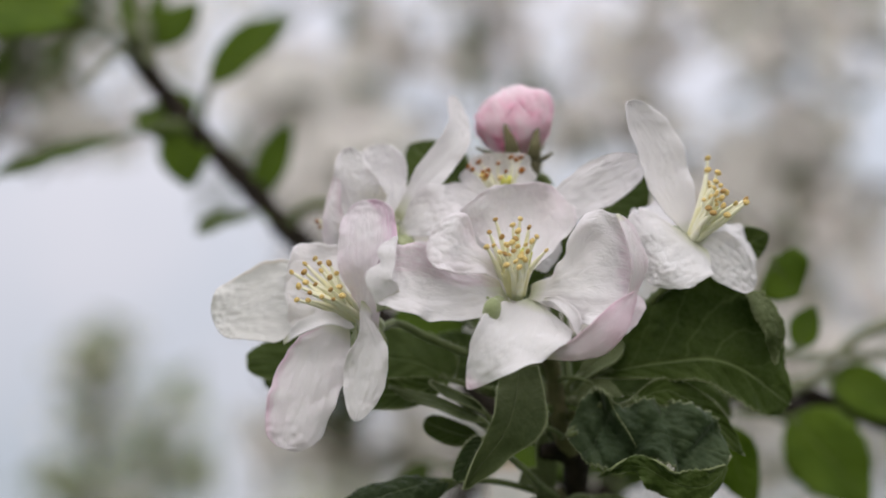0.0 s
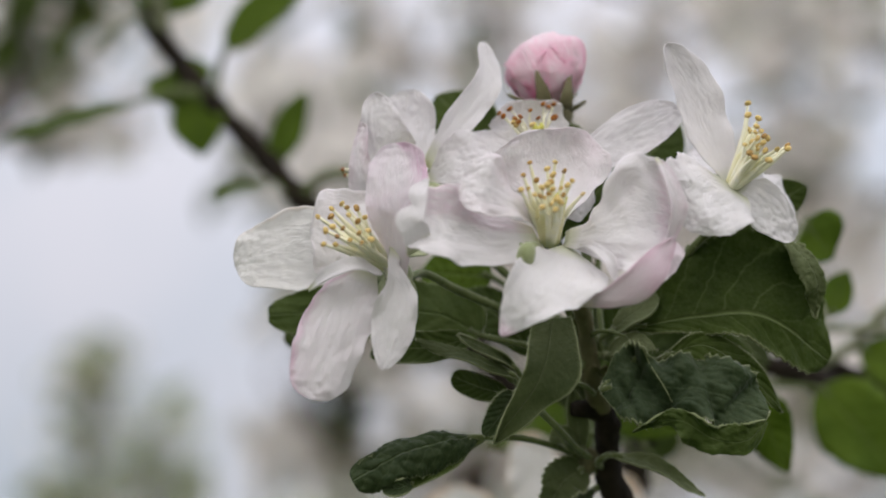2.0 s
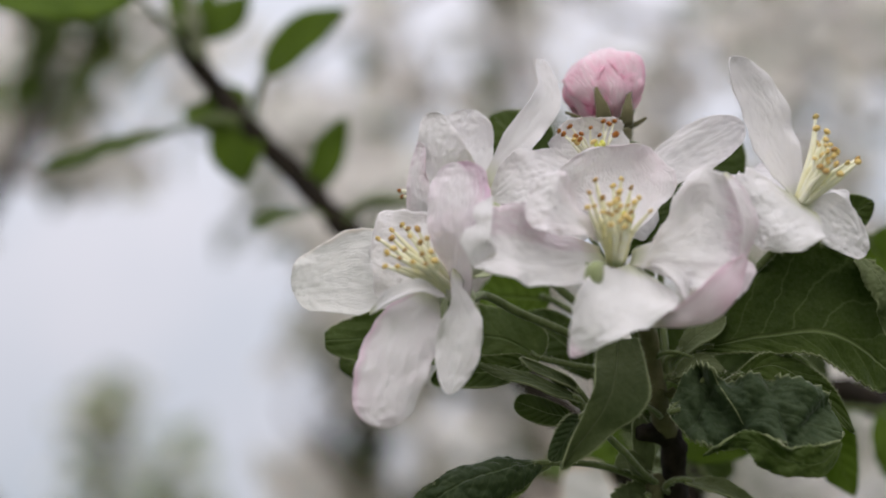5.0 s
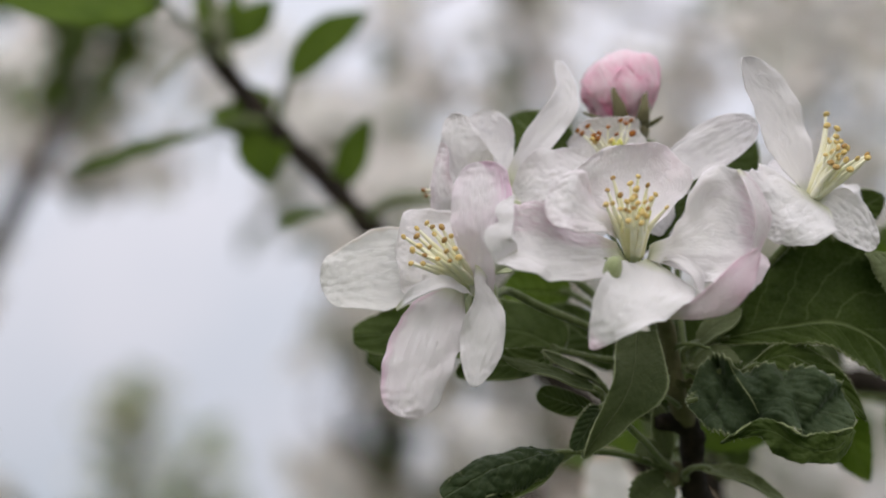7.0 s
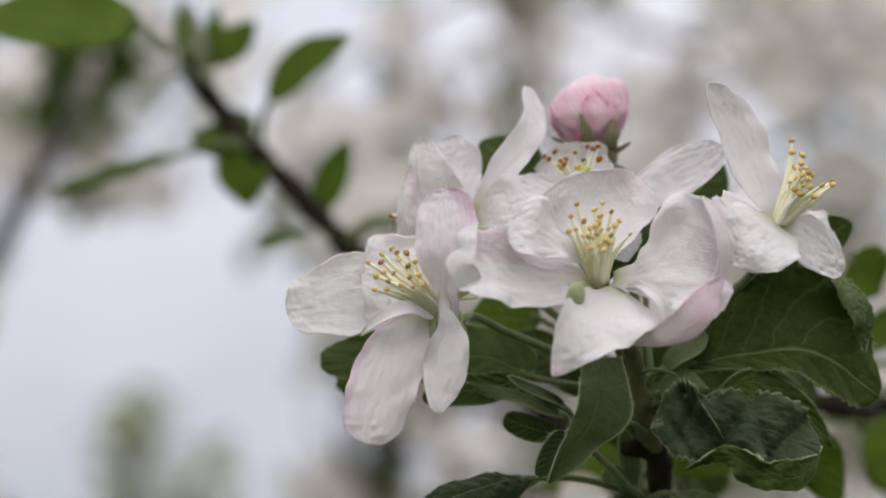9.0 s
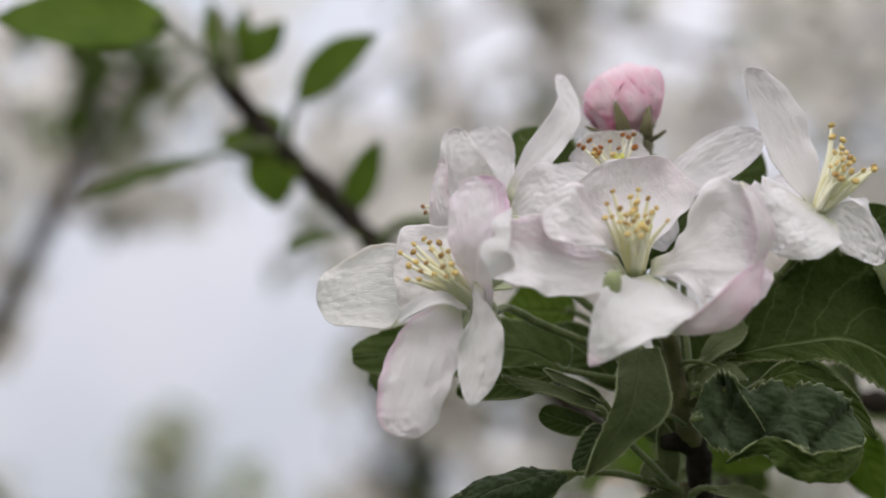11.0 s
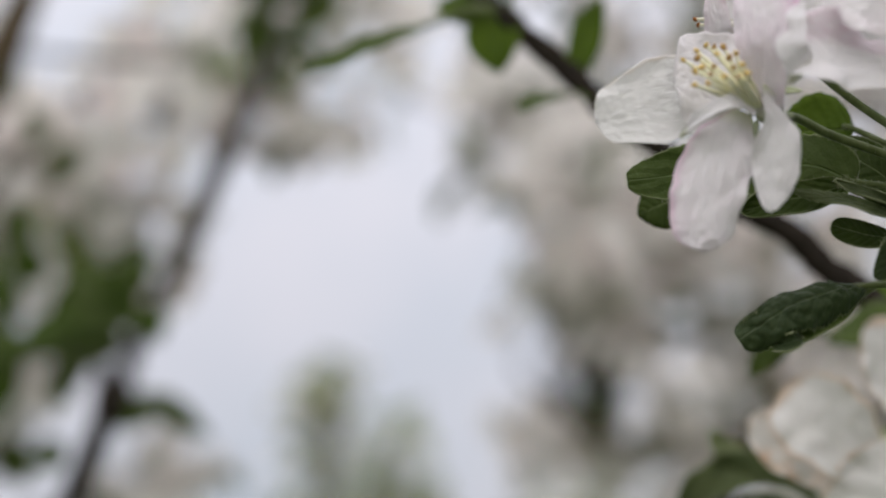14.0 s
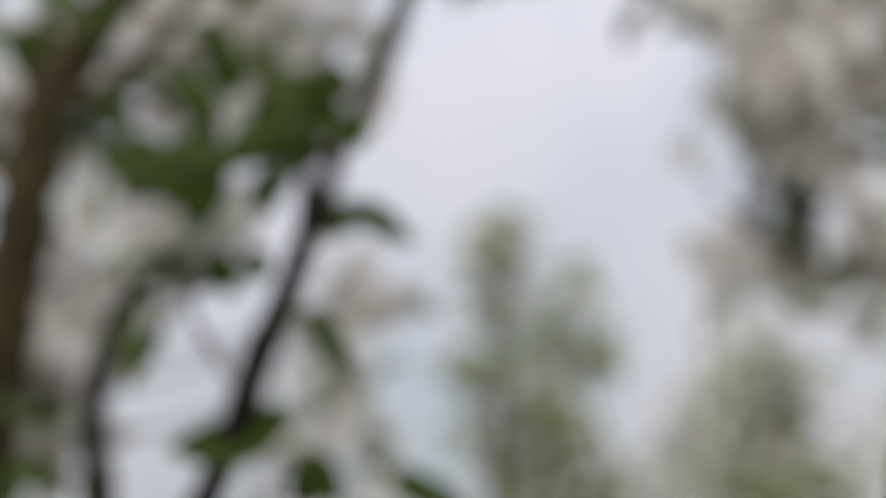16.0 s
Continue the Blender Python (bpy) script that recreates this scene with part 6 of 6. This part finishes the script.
soft_leaf((-260.7, 545, -68.2), (-277.8, 537, -79.5), 17, (0.15, -0.85, 0.5), 0.03, LEAF, DARK_LEAF, GLT)

# tree behind: loose sprays of blossom over the sky, a denser bunch with a dark gap
MT = spot(1.35, 1.9)
M_MAIN = [MT, spot(1.3, 1.8, 0.8), (590.2, 1300, -126.8), (598.8, 1350, 10.5), (570.4, 1400, 135.8), (476.7, 1400, 281.5), (372.7, 1400, 437.6)]
M_LOW = [(590.2, 1300, -126.8), (233.3, 1180, -171.4), (93.7, 1120, -177.3), (-9.8, 1050, -180.7), (-72.8, 1050, -143.5)]
M_TOP = [(570.4, 1400, 135.8), (210.1, 1350, 202.4), (76.1, 1400, 260.7), (-44.9, 1450, 225.6), (-156.5, 1500, 160.4)]
M_MID = [(598.8, 1350, 10.5), (235.3, 1350, 56), (60.4, 1400, 83.7), (-87.8, 1450, 97)]
M_STR = [(93.7, 1120, -177.3), (89.9, 1200, -27.1), (69.2, 1250, 137.8), (56.8, 1300, 264.7)]
mid = []
veil(mid, (-72.6, 1350, 81.2), (70, 120, 70), 6, 45, 6, 3, 21)
veil(mid, (-74.8, 1400, 172.2), (90, 100, 40), 4, 48, 6, 3, 22)
veil(mid, (50, 1400, 109.7), (110, 100, 80), 6, 50, 7, 3, 23)
veil(mid, (71.5, 1300, 171.7), (14, 60, 60), 4, 34, 3, 9, 24)
veil(mid, (216.1, 1250, 189.9), (25, 40, 15), 1, 30, 4, 2, 25)
veil(mid, (247.8, 1400, 125.4), (90, 100, 70), 3, 48, 8, 2, 26)
veil(mid, (312.1, 1280, 116.4), (60, 80, 130), 9, 58, 9, 7, 27)
veil(mid, (374.7, 1320, 59.9), (60, 80, 200), 8, 60, 9, 3, 28)
veil(mid, (336.3, 1280, -96.2), (80, 80, 130), 8, 58, 9, 3, 29)
veil(mid, (218.3, 1300, -87.6), (100, 80, 110), 8, 55, 9, 5, 30)
veil(mid, (92.9, 1250, -122.7), (60, 80, 90), 4, 50, 9, 2, 31)
veil(mid, (162.1, 1150, -194.4), (160, 60, 30), 6, 55, 9, 5, 32)
veil(mid, (-46.2, 1500, 22.6), (50, 80, 40), 2, 44, 5, 4, 33)
veil(mid, (164.5, 1400, 260.6), (250, 80, 40), 8, 55, 7, 4, 34)
veil(mid, (-53.9, 1080, -25.3), (22, 50, 40), 3, 40, 7, 3, 35)
veil(mid, (-47, 1120, -94.5), (30, 50, 40), 3, 36, 6, 3, 36)
veil(mid, (-62, 1100, -174.5), (30, 50, 10), 2, 30, 7, 1, 37)
veil(mid, (10.7, 1150, -68.1), (40, 60, 60), 5, 46, 8, 5, 38)
veil(mid, (73.8, 1200, -64.4), (60, 60, 80), 6, 50, 8, 6, 39)
veil(mid, (17, 1120, -161), (30, 50, 30), 1, 40, 7, 1, 40)
veil(mid, (-18.2, 1150, 20.1), (60, 60, 30), 4, 46, 8, 4, 41)
veil(mid, (-143.3, 1500, -110), (16, 30, 14), 1, 28, 2, 1, 42)
veil(mid, (-107.7, 1250, 58.3), (30, 40, 30), 2, 34, 1, 7, 43)
veil(mid, (-210.2, 1300, 93), (20, 30, 16), 1, 40, 2, 8, 44)
veil(mid, (-33.9, 1075, -135.6), (8, 12, 14), 2, 15, 0, 5, 45)
veil(mid, (350.8, 1420, 174.2), (25, 60, 70), 3, 50, 2, 10, 46)
veil(mid, (282.3, 1000, -131.8), (60, 60, 40), 5, 46, 8, 8, 47)
mid_tree = blossom_tree(MT, [(M_MAIN, 42, 6), (M_LOW, 8, 4), (M_TOP, 5, 3), (M_MID, 4, 2.5), (M_STR, 4, 2.5)], mid, "apple tree in full white blossom, out of focus", 6)

# added dark ball and darkened leaves, standing in for the shaded gap
part("spur", ball((-35.5, 1004, -130.8), (0.2, -0.1, 1), 13, 17, 3), TWIG, mid_tree, "added dark ball standing in for the shaded gap in the blossom")
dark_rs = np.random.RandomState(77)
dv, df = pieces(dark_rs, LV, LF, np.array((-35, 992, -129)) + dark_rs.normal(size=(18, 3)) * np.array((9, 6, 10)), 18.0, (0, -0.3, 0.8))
joined("leaves", [dv], [df], GAP_SHADE_LEAF, mid_tree, "leaves darkened to fill in the shaded gap in the blossom")

# young trees farther off
def far_tree(top, foot, width, height, flowers, leaves, label, seed):
    """A small tree with a leader up to its top, short boughs and a loose uneven crown."""
    rs = np.random.RandomState(seed)
    top, foot = V(top), V(foot)
    sprays = []
    boughs = []
    for k in range(9):
        f = (k + 0.5) / 9
        c = top - Vector((0, 0, 1)) * height * f
        reach = width * (0.18 + 0.9 * f ** 0.8)
        a = rs.uniform(0, 6.28)
        e = c + Vector((math.cos(a), math.sin(a), 0.35)) * reach
        boughs.append(([c - Vector((0, 0, 60)), c.lerp(e, 0.6), e], 12 - k * 0.3, 4))
        for j in range(6):
            q = rs.uniform(-1, 1, 3) * np.array((reach, reach, height * 0.09))
            sprays.append((tuple(np.array(c) + q), (75 + 70 * f) * rs.uniform(0.7, 1.2), int(flowers * rs.uniform(1.2, 2.4)), int(leaves * rs.uniform(0.8, 2))))
    blossom_tree(tuple(foot), [([tuple(foot), foot.lerp(top, 0.5) + Vector((rs.normal() * 40, 0, 0)), tuple(top)], 55, 8)] + boughs, sprays, label, seed, 20, 50, None, 2.5, PALE_LEAF)


far_tree((-745, 4200, -372), spot(-0.95, 4.3), 290, 1500, 4, 13, "young apple tree with green and white crown", 51)
far_tree((-212.9, 4600, -767.4), spot(0.1, 4.7), 330, 1400, 5, 9, "young apple tree with green and white crown", 52)
far_tree((-110, 3600, -606), spot(0.32, 3.7), 380, 1300, 5, 9, "young apple tree with green and white crown", 53)
far_tree((-756, 5200, -626.9), spot(-0.9, 5.4), 360, 1600, 4, 17, "young apple tree with green and white crown", 54)
far_tree((-1874, 6500, -790.4), spot(-2.6, 6.6), 600, 2000, 14, 4, "apple tree in white blossom", 55)
far_tree((-278.6, 5200, -860), spot(-0.2, 5.6), 500, 1800, 9, 6, "apple tree in white blossom", 56)
far_tree((577.1, 5600, -71.2), spot(1.5, 6.0), 700, 2300, 12, 6, "apple tree in white blossom", 57)
